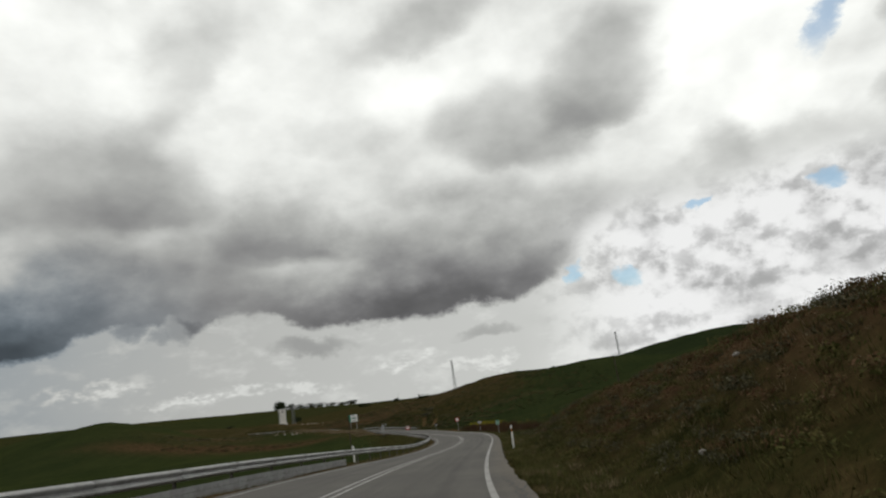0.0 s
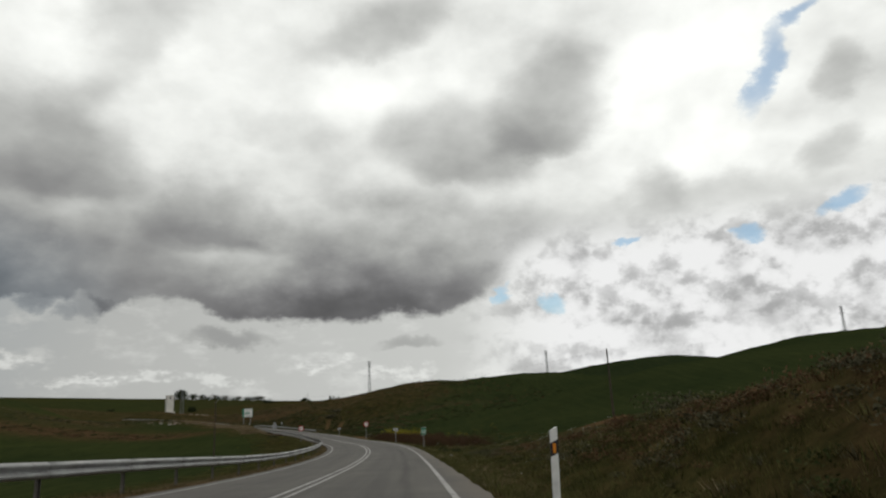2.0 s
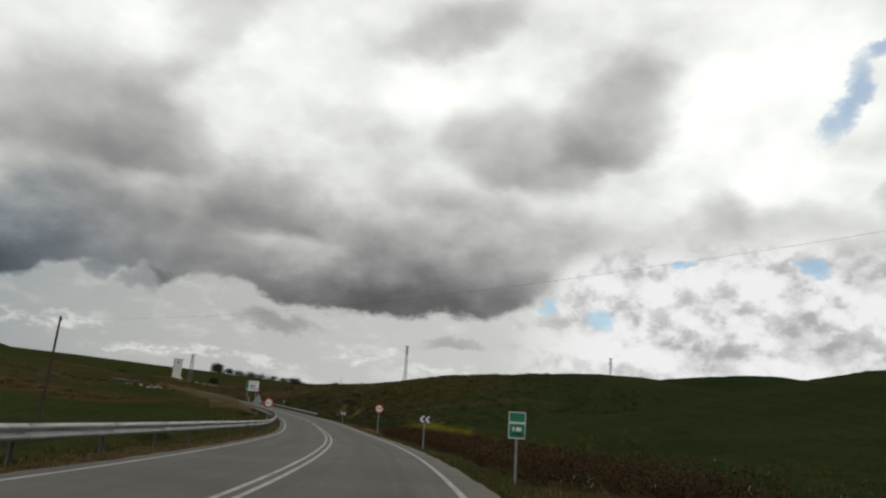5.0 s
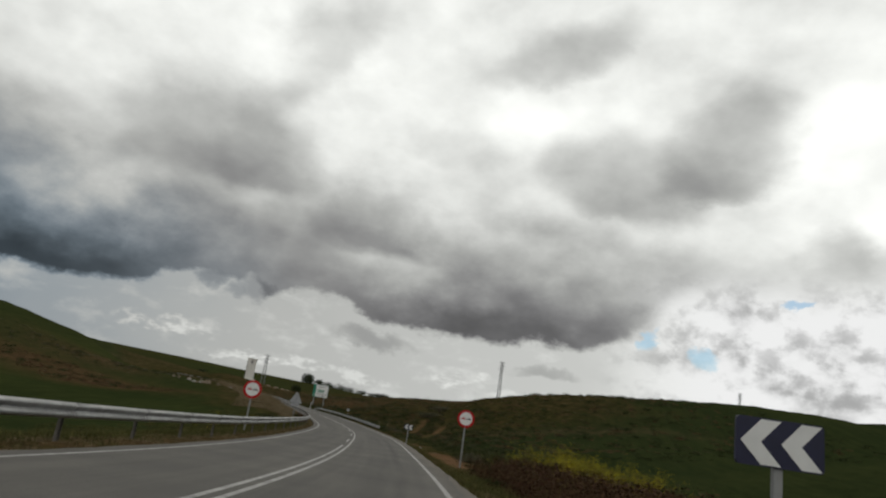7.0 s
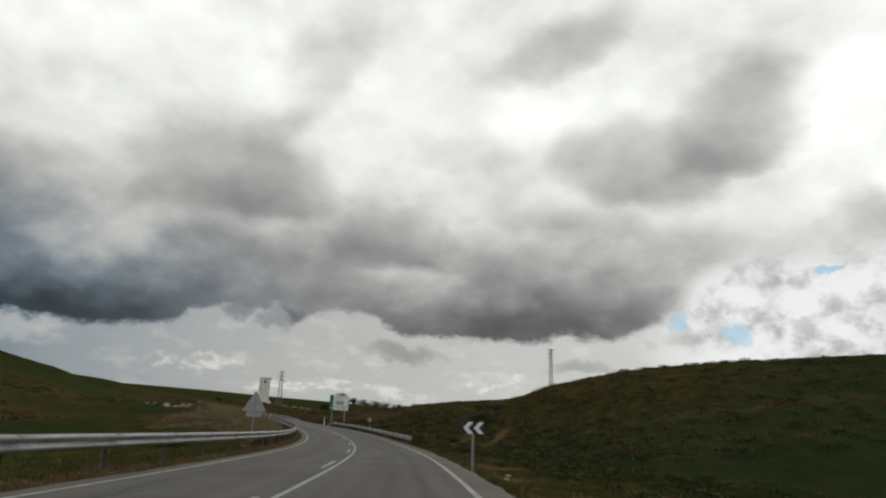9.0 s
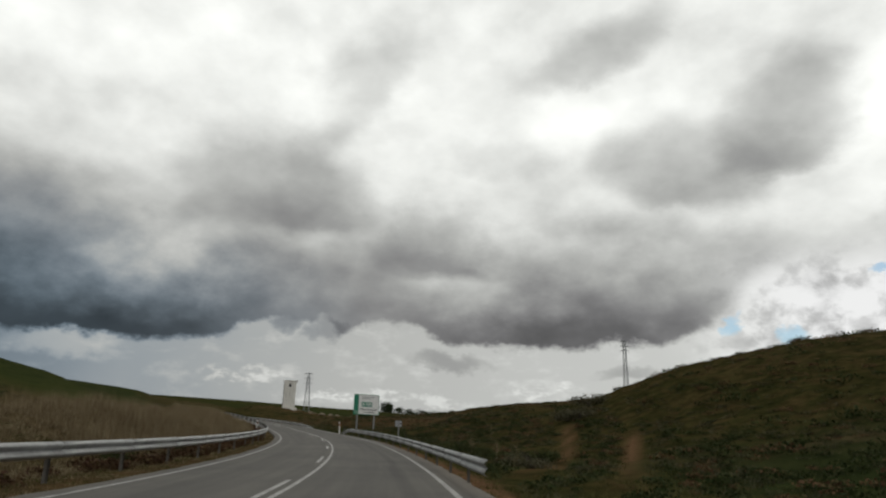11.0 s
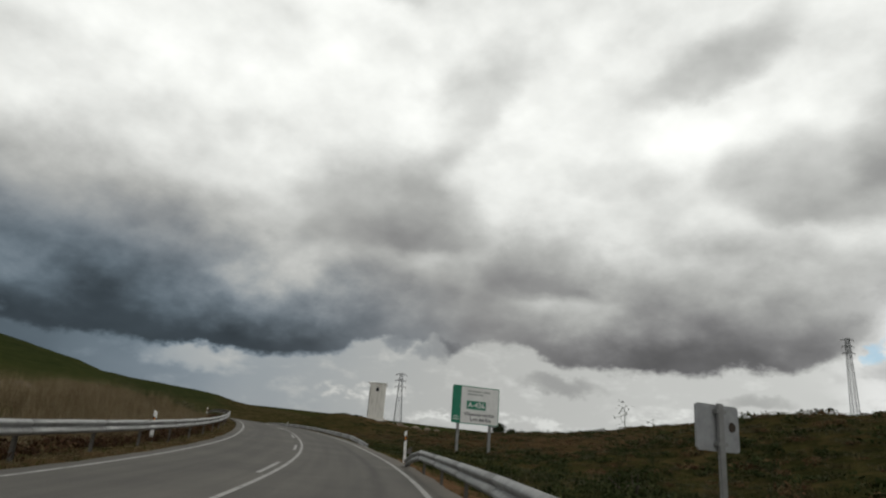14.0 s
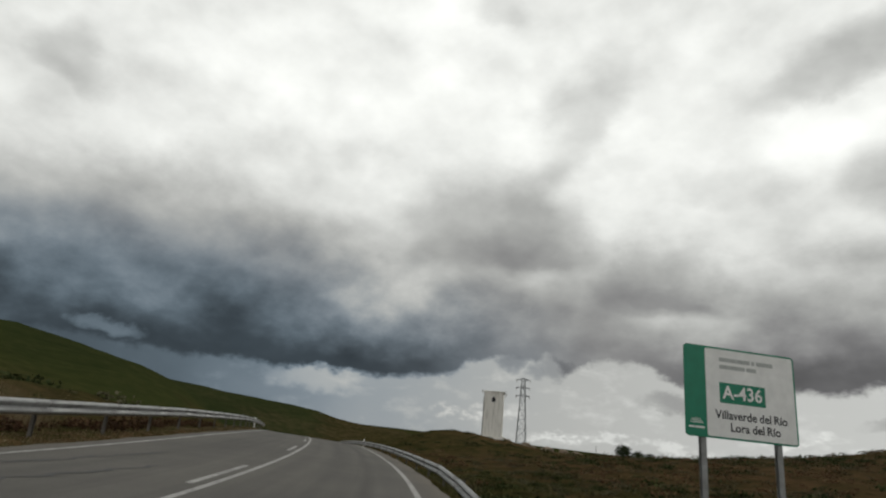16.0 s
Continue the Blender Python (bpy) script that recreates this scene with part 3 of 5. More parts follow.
def terrain(x, y):
    """The height of the ground, and u and lat."""
    x, y = np.asarray(x, float).ravel(), np.asarray(y, float).ravel()
    u, l = road_coords(x, y)
    zr = np.interp(u, US, RZ)
    bank = np.interp(u, US, BANK)
    away = smooth(np.abs(l), 25, 150)
    z = zr * (1 - away) - 1.0 * away + bank * np.clip(l, -5, 5)
    right, left = np.maximum(l, 0), np.maximum(-l, 0)
    # the cut bank and the verges on the right
    crest = np.interp(u, [-40, 0, 22, 40, 52, 64, 76, 95, 120, 150, 175, 192, 215, 240, 258, 275, 300, 420],
                      [3.7, 3.3, 2.8, 1.9, 1.25, 0.5, 0.0, -0.6, -0.8, -0.7, -0.7, -0.6, -0.5, -0.4, -0.3, -0.1, 0.0, 0.0])
    z -= 0.30 * smooth(right, 4.2, 5.0) * smooth(u, 268, 280)
    foot = np.interp(u, [0, 25, 42, 76, 100], [13.0, 12.0, 9.6, 9.6, 13.0])
    z += crest * smooth((right - 5.2) / (foot - 5.2), 0, 1) - 0.25 * smooth(right, 4.3, 5.2) * smooth(right, 9.0, 6.0)
    z += (0.17 * np.clip(right - 10, 0, 12) + 0.03 * np.clip(right - 22, 0, 60)) * smooth(u, 35, 80) * smooth(u, 165, 105)
    z += 0.05 * np.clip(right - 14, 0, 60) * smooth(u, 105, 165) * smooth(u, 300, 230)
    z += 0.06 * np.clip(right - 10, 0, 40) * smooth(u, 180, 215) * smooth(u, 280, 245)
    # the left: the field lies under the road, later a dry mound beside it
    z -= 0.9 * smooth(left, 5.0, 10.0) * smooth(u, 185, 165)
    z += (1.0 + 0.6 * hump(u, left, 212, 10, 10, 6) + 0.35 * hump(u, left, 262, 14, 24, 9)) * smooth(left, 5.6, 9.5) * smooth(u, 187, 205) * smooth(u, 320, 285) * smooth(left, 34, 14)
    # hills
    near, wide = smooth(np.abs(l), 8, 30), smooth(np.abs(l), 8, 55)
    for h, cx, cy, sx, sy in EAST_HILLS + WEST_HILLS + NEAR_SLOPE:
        z += h * hump(x, y, cx, cy, sx, sy) * (near if sx < 25 else wide)
    r = np.hypot(x + 20, y - 150)
    z += 0.043 * np.maximum(0, r - 330) * smooth(r, 4800, 900) * (1 + 0.10 * ripple(x, y, 260, 0.7)) * smooth(r, 330, 420)
    # relief
    rough = smooth(np.abs(l), 4.6, 8.0)
    z += rough * (0.10 * ripple(x, y, 1.1, 0.3) + 0.22 * ripple(x, y, 3.7, 1.9) * smooth(np.abs(l), 5, 12))
    bankside = smooth(right, 5, 8) * smooth(right, 30, 16) * np.where(u < 80, 1, np.where(u > 185, 0.7, 0.3))
    z += bankside * 0.22 * ripple(x, y, 2.1, 4.4)
    z += 0.5 * ripple(x, y, 19, 2.2) * smooth(np.abs(l), 20, 60)
    # under the carriageway the ground is cut lower
    inside = np.where(l < 0, smooth(-l, 4.1, 3.7), smooth(l, 4.55, 4.05))
    z = z * (1 - inside) + (zr + bank * np.clip(l, -5, 5) - 0.22) * inside
    return z, u, l


# ================= ground =================


def axis(lo, hi, step, far):
    """Grid lines: even between lo and hi, wider and wider outside."""
    d, v, out = step, 0.0, []
    while v < far:
        d *= 1.045 if v < 180 else 1.16
        v += d
        out.append(v)
    out = np.array(out)
    return np.concatenate([(lo - out)[::-1], np.arange(lo, hi + 1e-6, step), hi + out])


GX, GY = axis(-112, 46, 0.8, 4300), axis(-14, 300, 0.8, 4300)
gx, gy = np.meshgrid(GX, GY)
gz, gu, gl = terrain(gx, gy)
cols, rws = len(GX), len(GY)
GRID = gz.reshape(rws, cols)


def lie(x, y):
    """Heights of the ground sheet under places given as arrays."""
    x, y = np.asarray(x, float), np.asarray(y, float)
    i = np.clip(np.searchsorted(GX, x) - 1, 0, cols - 2)
    j = np.clip(np.searchsorted(GY, y) - 1, 0, rws - 2)
    a, b = (x - GX[i]) / (GX[i + 1] - GX[i]), (y - GY[j]) / (GY[j + 1] - GY[j])
    return (GRID[j, i] * (1 - a) + GRID[j, i + 1] * a) * (1 - b) + (GRID[j + 1, i] * (1 - a) + GRID[j + 1, i + 1] * a) * b


def ground_z(x, y):
    return float(lie([x], [y])[0])


idx = np.arange(cols * rws).reshape(rws, cols)
quads = np.stack([idx[:-1, :-1], idx[:-1, 1:], idx[1:, 1:], idx[1:, :-1]], -1).reshape(-1, 4)
gme = big_mesh("ground", np.stack([gx.ravel(), gy.ravel(), gz], -1), quads, M_GROUND, 4)
fx, fy = gx.ravel(), gy.ravel()
wob = 2.0 * ripple(fx, fy, 5.0, 0.9) + 3.0 * ripple(fx, fy, 17.0, 1.4)
far = np.hypot(fx + 20, fy - 150)
field = np.maximum(smooth(gl + 0.6 * wob, 10, 13) * smooth(gu + wob, 226, 208), smooth(-gl + wob, 9, 12) * smooth(gu + wob, 205, 188))
field = np.maximum(field, smooth(-gl + wob, 13, 20))
field = np.maximum(field, smooth(gl, 12, 30) * smooth(fx + 2 * wob, -8, 12))
field *= 1 - smooth(gl, 6, 14) * smooth(gl, 90, 60) * smooth(gu, 205, 225) * smooth(fx + 2 * wob, 8, -6)
field *= 1 - 0.9 * hump(fx, fy, -128, 345, 45, 30) * (gl > 0)
OLD_DITCH = np.exp(-((gl + 22 + 0.38 * (gu - 200) + 0.8 * wob) / 10) ** 2) * smooth(gu, 195, 212) * smooth(gu, 345, 300)
FLANK = hump(fx, fy, -112, 262, 24, 12, -18) * smooth(-gl, 18, 30)
field *= (1 - OLD_DITCH) * (1 - 0.95 * FLANK)
field = np.clip(np.where(far > 480, 0.55 + 0.45 * ripple(fx, fy, 120, 0.2), field), 0, 1)
# the nearer fields are paler and yellower than the far hill
tone = np.clip(np.where(gl > 0, 0.40 * smooth(fy - 0.15 * fx + wob, 282, 258), 0.55 + 0.3 * ripple(fx, fy, 40, 0.6)), 0, 1)
tone = np.where(far > 480, 0.5 + 0.5 * ripple(fx, fy, 200, 1.2), tone)
brown_hill = smooth(gl, 24, 38) * smooth(fy, 226, 256) * smooth(fx + 3 * wob, 10, -8) * smooth(fx, -110, -85)
dry = np.clip(smooth(np.abs(gl), 7.0, 5.2) * 0.30 + 0.9 * smooth(-gl, 5, 8) * smooth(-gl + 0.5 * wob, 17, 11) * smooth(gu, 193, 204) * smooth(gu, 300, 270)
              + (1 - field) * (0.02 + 0.22 * ripple(fx, fy, 14, 2.7)) * smooth(np.abs(gl), 8, 16) + 0.5 * hump(fx, fy, -40, 300, 40, 4, -12) + 0.7 * hump(fx, fy, -10, 217, 15, 1.4, 8) + 0.5 * FLANK + 0.55 * hump(fx, fy, -165, 390, 60, 45) * (0.7 + ripple(fx, fy, 11, 1.3)) + 0.55 * brown_hill * (0.6 + ripple(fx, fy, 9, 3.3)), 0, 1)
rust = np.clip(0.85 * smooth(gl + 0.4 * wob, 7.0, 10) * smooth(gl, 26, 20) * smooth(gu, 76, 60) + 0.9 * smooth(gl, 5.6, 7.0) * smooth(gl + 0.3 * wob, 14, 11.5) * smooth(gu, 84, 96) * smooth(gu, 152, 140)
               + 0.35 * brown_hill * (0.6 + ripple(fx, fy, 12, 6.3)) + 0.6 * hump(fx, fy, -78, 300, 30, 16) + 0.85 * OLD_DITCH + 0.35 * FLANK, 0, 1)
soil = np.clip(0.9 * smooth(gl + 0.3 * wob, 8.0, 6.4) * smooth(gl, 4.6, 5.0) * smooth(gu, 146, 153) * smooth(gu, 186, 176) * (ripple(fx, fy, 6, 5.1) > -0.3)
               + 0.95 * smooth(gl, 5.4, 4.9) * smooth(gl, 4.0, 4.25) * smooth(gu, 186, 196) * smooth(gu, 275, 262) + 0.35 * smooth(-gl, 5.2, 4.4) * smooth(-gl, 3.6, 3.9)
               + 0.9 * hump(fx, fy, 13.5, 91, 4.5, 1.5, 20) + 0.75 * hump(fx, fy, -110, 339, 11, 4.5, -20) * (0.6 + 0.6 * ripple(fx, fy, 3.0, 2.0))
               + 0.65 * np.exp(-((gl - 9.0 - 0.42 * (gu - 212) - 0.12 * wob) / 0.42) ** 2) * smooth(gu, 206, 210) * smooth(gu, 241, 236)
               + 0.8 * np.exp(-((gl - 12.0 - 0.46 * (gu - 210) - 0.12 * wob) / 0.36) ** 2) * smooth(gu, 200, 204) * smooth(gu, 230, 224)
               + 0.8 * hump(fx, fy, -252, 487, 30, 3.5, -35)
               + 0.25 * hump(fx, fy, 52, 282, 40, 3.0, 8), 0, 1)
for key, val in (("field", field), ("dry", dry), ("soil", soil), ("tone", tone), ("rust", rust)):
    gme.attributes.new(key, "FLOAT", "POINT").data.foreach_set("value", val.astype(np.float32))
gme.polygons.foreach_set("use_smooth", np.ones(len(quads), dtype=bool))
ground = tagged(new("ground", gme), "rolling spring farmland of dark green crops and dry verges", "ground", kind="structure")

# ================= road =================


def strip(name, u0, u1, a, b, lift, mat_, parent=None, step=1.0, thick=0.0, rag=0.0):
    """A band along the road between two offsets from its centre line."""
    us = np.arange(u0, u1 + 1e-6, step)
    lats = [a, (a + b) / 2, b] if b - a > 1 else [a, b]
    verts, uvs = [], []
    for i, u in enumerate(us):
        for j, l in enumerate(lats):
            k = l + (rag * math.sin(u * 1.9 + j) * math.sin(u * 0.73) if j in (0, len(lats) - 1) else 0)
            p = at(u, k, lift)
            verts.append(p)
            uvs.append((k, u))
        if thick:
            verts += [at(u, a, lift - thick), at(u, b, lift - thick)]
            uvs += [(a, u), (b, u)]
    w = len(lats) + (2 if thick else 0)
    n = len(lats)
    faces = []
    for i in range(len(us) - 1):
        o, q = i * w, (i + 1) * w
        for j in range(n - 1):
            faces.append((o + j, o + j + 1, q + j + 1, q + j))
        if thick:
            faces.append((o + n, o, q, q + n))
            faces.append((o + n - 1, o + n + 1, q + n + 1, q + n - 1))
    me = bpy.data.meshes.new(name)
    me.from_pydata([tuple(v) for v in verts], [], faces)
    layer = me.uv_layers.new(name="UVMap")
    for lp in me.loops:
        layer.data[lp.index].uv = uvs[lp.vertex_index]
    return link_mesh(name, me, mat_, parent)


road = tagged(strip("road", -40, 405, -3.72, 4.15, 0.0, M_ASPHALT, thick=0.3, rag=0.06), "two-lane grey asphalt country road with worn white lines", "road", kind="structure")
strip("edge_line", -40, 405, 3.39, 3.52, 0.006, M_PAINT, road)
strip("edge_line", -40, 405, -3.29, -3.17, 0.006, M_PAINT, road)
strip("centre_line", -40, 405, 0.08, 0.19, 0.006, M_PAINT, road)
strip("centre_line", -40, 152, -0.19, -0.08, 0.006, M_PAINT, road)
for k in range(18):
    strip("centre_dash", 157 + k * 13.0, 157 + k * 13.0 + 4.5, -0.20, -0.08, 0.006, M_PAINT, road, step=1.5)

# ================= guard rails =================
SEG = 4.0


def rail_profile():
    """The outline of a W-beam, as offsets towards the road and heights."""
    return [(0.0, 0.31), (0.045, 0.285), (0.08, 0.255), (0.08, 0.225), (0.03, 0.175), (0.0, 0.155),
            (0.03, 0.135), (0.08, 0.085), (0.08, 0.055), (0.045, 0.025), (0.0, 0.0)]


def beam_mesh(length, drop=0.0):
    bm = bmesh.new()
    ends = []
    prof = rail_profile()
    for x, dz in ((-0.06, 0.0), (length * 0.5, -drop * 0.35), (length + 0.06, -drop)):
        ring = [bm.verts.new((x, o, z + dz)) for o, z in prof] + [bm.verts.new((x, o - 0.006, z + dz)) for o, z in reversed(prof)]
        ends.append(ring)
    n = len(ends[0])
    for a, b in zip(ends, ends[1:]):
        for i in range(n):
            j = (i + 1) % n
            bm.faces.new((a[i], a[j], b[j], b[i]))
    bm.faces.new(ends[0])
    bm.faces.new(ends[-1][::-1])
    bmesh.ops.recalc_face_normals(bm, faces=bm.faces[:])
    for f in bm.faces:
        f.smooth = True
    me = bpy.data.meshes.new("beam")
    bm.to_mesh(me)
    bm.free()
    me.materials.append(M_ZINC)
    return me


def rail_post_mesh():
    bm = bmesh.new()
    bm_box(bm, -0.06, -0.16, -1.0, 0.06, -0.155, 0.72)
    bm_box(bm, -0.06, -0.16, -1.0, -0.054, -0.10, 0.72)
    bm_box(bm, 0.054, -0.16, -1.0, 0.06, -0.10, 0.72)
    bm_box(bm, -0.05, -0.11, 0.48, 0.05, 0.0, 0.68, 0.008)
    me = bpy.data.meshes.new("post")
    bm.to_mesh(me)
    bm.free()
    me.materials.append(M_POST)
    return me


def plate_mesh():
    """The low guard sheet fixed under the first stretch of beam."""
    bm = bmesh.new()
    for z in (-0.14, 0.02, 0.18):
        bm_box(bm, -0.03, 0.03, z, SEG + 0.03, 0.045, z + 0.155, 0.006)
    me = bpy.data.meshes.new("lower_sheet")
    bm.to_mesh(me)
    bm.free()
    me.materials.append(M_ZINC)
    return me


BEAM, BEAM_DROP, RAIL_POST, SHEET = beam_mesh(SEG), beam_mesh(SEG, 0.45), rail_post_mesh(), plate_mesh()


def guard_rail(u0, count, lat, side, label, tops=((0, 0.74),), ends=(False, False), sheet=-99):
    """A W-beam rail on posts. side: 1 when the road lies to its right, -1 to its left."""
    root = thing("guard_rail", Matrix.Translation(at(u0, lat)), label, "guard rail", "guard rails along the road")
    inv = root.matrix_basis.inverted()
    for k in range(count):
        ua, ub = u0 + k * SEG, u0 + (k + 1) * SEG
        if side < 0:
            ua, ub = ub, ua
        # the beam is laid at the height that the rail has at both ends
        ta, tb = (float(np.interp(q, [p[0] for p in tops], [p[1] for p in tops])) for q in (ua, ub))
        a, b = at(ua, lat, ta), at(ub, lat, tb)
        d = b - a
        turn = Matrix.Rotation(math.atan2(d.y, d.x), 4, "Z") @ Matrix.Rotation(-math.atan2(d.z, math.hypot(d.x, d.y)), 4, "Y")
        # local y of the beam must look at the road
        face = Matrix.Translation((SEG, 0, 0)) @ Matrix.Rotation(math.pi, 4, "Z")
        m = Matrix.Translation(a) @ turn @ face @ Matrix.Translation((0, 0, -0.31))
        last = ends[1] and k == count - 1
        beam = new("beam", BEAM_DROP if last and side < 0 else BEAM)
        beam.parent = root
        beam.matrix_basis = inv @ m @ Matrix.Diagonal((d.length / SEG, 1, 1, 1))
        if max(ua, ub) <= sheet:
            low = new("lower_sheet", SHEET)
            low.parent = root
            low.matrix_basis = inv @ Matrix.Translation((0, 0, -ta)) @ Matrix.Translation(a) @ turn @ face @ Matrix.Diagonal((d.length / SEG, 1, 1, 1))
        post = new("post", RAIL_POST)
        post.parent = root
        post.matrix_basis = inv @ Matrix.Translation(a - Vector((0, 0, 0.74))) @ Matrix.Rotation(math.atan2(d.y, d.x) + math.pi, 4, "Z")
    return root


guard_rail(-26, 92, -4.35, 1, "long galvanised steel guard rail on the inside of the bend",
           ((24, 0.80), (52, 0.82), (62, 0.72), (72, 0.64), (85, 0.68), (110, 0.77), (170, 0.79), (280, 0.78)), sheet=38)
guard_rail(197, 15, 4.0, -1, "galvanised steel guard rail beside a weedy bank", ((0, 0.68),), ends=(False, True))
guard_rail(277, 31, 4.8, -1, "galvanised steel guard rail climbing to the crest", ((277, 0.05), (284, 0.33), (310, 0.36)))

# ================= signs and posts =================


def facing(p, yaw):
    """A pose at p whose -y side looks back along the road of the given heading."""
    return Matrix.Translation(p) @ Matrix.Rotation(radians(yaw), 4, "Z")


def standing(x, y, dz=0.0):
    return Vector((x, y, ground_z(x, y) + dz))


def on_ground(u, lat, sink=0.0):
    p = at(u, lat)
    p.z = max(ground_z(p.x, p.y), p.z - 1.5) - sink if abs(lat) > 4.2 else p.z
    return p


def delineator(p, yaw, lean=0.0, flip=1):
    root = thing("delineator_post", facing(p, yaw) @ Matrix.Rotation(radians(lean), 4, "Y"), "white plastic delineator post with a black band and amber reflector", "delineator post", "roadside delineators")
    w, d = 0.06, 0.045

    def block(z0, z1, s0, s1, mat_, name, g=0.0):
        bm = bmesh.new()
        # slanted ends: s0 and s1 are how much the right side is higher
        vs = [bm.verts.new((x, y, z)) for x, y, z in (
            (-w - g, -d - g, z0 - s0), (w + g, -d - g, z0 + s0), (w * 0.75 + g, d + g, z0 + s0), (-w * 0.75 - g, d + g, z0 - s0),
            (-w - g, -d - g, z1 - s1), (w + g, -d - g, z1 + s1), (w * 0.75 + g, d + g, z1 + s1), (-w * 0.75 - g, d + g, z1 - s1))]
        for f in ((3, 2, 1, 0), (4, 5, 6, 7), (0, 1, 5, 4), (1, 2, 6, 5), (2, 3, 7, 6), (3, 0, 4, 7)):
            bm.faces.new([vs[i] for i in f])
        return part(name, bm, mat_, root)
    k = 0.03 * flip
    block(-0.3, 0.66, 0.0, k, M_WHITE, "shaft")
    block(0.66, 0.87, k, k, M_BLACK, "band", 0.001)
    block(0.87, 1.06, k, k, M_WHITE, "head")
    bm = bmesh.new()
    bm_box(bm, -0.022, -d - 0.010, 0.69, 0.026, -d - 0.001, 0.84, 0.003)
    part("reflector", bm, M_ORANGE, root, "amber reflector")
    return root


for x, y, z, u, lean in ((-0.96, 42.7, -0.89, 40, 2), (-61.5, 252.85, 0.08, 255, -2)):
    delineator(Vector((x, y, z)), along(u), lean)
delineator(on_ground(326, 5.2, 0.02), along(326))
for u in (42.8, 257.0, 332.0):
    delineator(at(u, -4.85, -0.05), along(u), flip=-1)


def car_icon(cx, cz, s, mat_, root, y):
    """The rear of a small car, as on the no-overtaking sign."""
    bm = bmesh.new()
    out = [(-1, -0.55), (-0.72, -0.55), (-0.72, -0.4), (0.72, -0.4), (0.72, -0.55), (1, -0.55), (1.05, 0.05), (0.8, 0.2), (0.62, 0.62),
           (0.5, 0.7), (-0.5, 0.7), (-0.62, 0.62), (-0.8, 0.2), (-1.05, 0.05)]
    bm_plate(bm, [(cx + a * s, cz + b * s) for a, b in out], y, y + 0.002)
    icon = part("car_symbol", bm, mat_, root)
    bm = bmesh.new()
    bm_plate(bm, [(cx + a * s, cz + b * s) for a, b in ((-0.58, 0.22), (0.58, 0.22), (0.45, 0.56), (-0.45, 0.56))], y - 0.002, y)
    for sx in (-1, 1):
        bm_plate(bm, [(cx + sx * a * s, cz + b * s) for a, b in ((0.55, -0.2), (0.9, -0.2), (0.9, 0.0), (0.55, 0.0))], y - 0.002, y)
    part("pale_detail", bm, M_SIGNWHITE, icon)


def no_overtaking(p, yaw, centre):
    root = thing("no_overtaking_sign", facing(p, yaw), "round red and white no-overtaking sign on a steel post", "road sign", "no-overtaking signs")
    bm = bmesh.new()
    bm_box(bm, -0.04, 0.03, -0.4, 0.04, 0.07, centre + 0.3, 0.006)
    part("post", bm, M_ZINC, root, "galvanised steel post")
    bm = bmesh.new()
    bm_plate(bm, disc(0.45, 48, 0, centre), 0.0, 0.025)
    part("plate", bm, M_RED, root, "red rimmed plate")
    bm = bmesh.new()
    bm_plate(bm, disc(0.335, 48, 0, centre), -0.003, 0.0)
    part("face", bm, M_SIGNWHITE, root, "white face")
    car_icon(-0.14, centre, 0.105, M_RED, root, -0.006)
    car_icon(0.145, centre, 0.105, M_BLACK, root, -0.006)
    return root


SP = standing(-14.60, 151.3)
no_overtaking(SP, along(145), -0.45 - SP.z)
SP = standing(-25.1, 147.9)
no_overtaking(SP, along(145) + 3, -0.58 - SP.z)


def chevron_sign(p, yaw, centre, w=0.72, h=0.385):
    root = thing("chevron_sign", facing(p, yaw), "dark blue bend sign with two white chevrons on a post", "road sign", "chevron bend signs")
    bm = bmesh.new()
    bm_box(bm, -0.04, 0.03, -0.4, 0.04, 0.08, centre + h * 0.4, 0.006)
    part("post", bm, M_ZINC, root, "galvanised steel post")
    bm = bmesh.new()
    bm_plate(bm, rounded(w, h, 0.035, 0, centre), 0.0, 0.03)
    part("panel", bm, M_NAVY, root)
    for cx in (-0.175 * w / 0.8, 0.195 * w / 0.8):
        bm = bmesh.new()
        t, reach, hh = 0.185 * w / 0.8, 0.185 * w / 0.8, h / 2 - 0.012
        pts = [(cx - reach, centre), (cx, centre + hh), (cx + t, centre + hh), (cx + t - reach, centre), (cx + t, centre - hh), (cx, centre - hh)]
        bm_plate(bm, pts, -0.003, 0.0)
        part("chevron", bm, M_SIGNWHITE, root, "white chevron")
    return root


SP = standing(-7.88, 121.5)
chevron_sign(SP, along(112), -1.09 - SP.z)
SP = standing(-21.85, 170.6)
chevron_sign(SP, along(165), -1.22 - SP.z)


def bars(root, x0, x1, z, h, mat_, y=-0.006, name="text_bar", gaps=3, seed=1):
    """A line of writing that cannot be read, as plain bars."""
    rnd = random.Random(seed)
    cuts = sorted(rnd.uniform(0.15, 0.85) for _ in range(gaps - 1))
    edges = [0.0, *cuts, 1.0]
    for a, b in zip(edges, edges[1:]):
        bm = bmesh.new()
        bm_box(bm, x0 + (x1 - x0) * a, y, z - h / 2, x0 + (x1 - x0) * b - h * 0.4, y + 0.002, z + h / 2)
        part(name, bm, mat_, root)


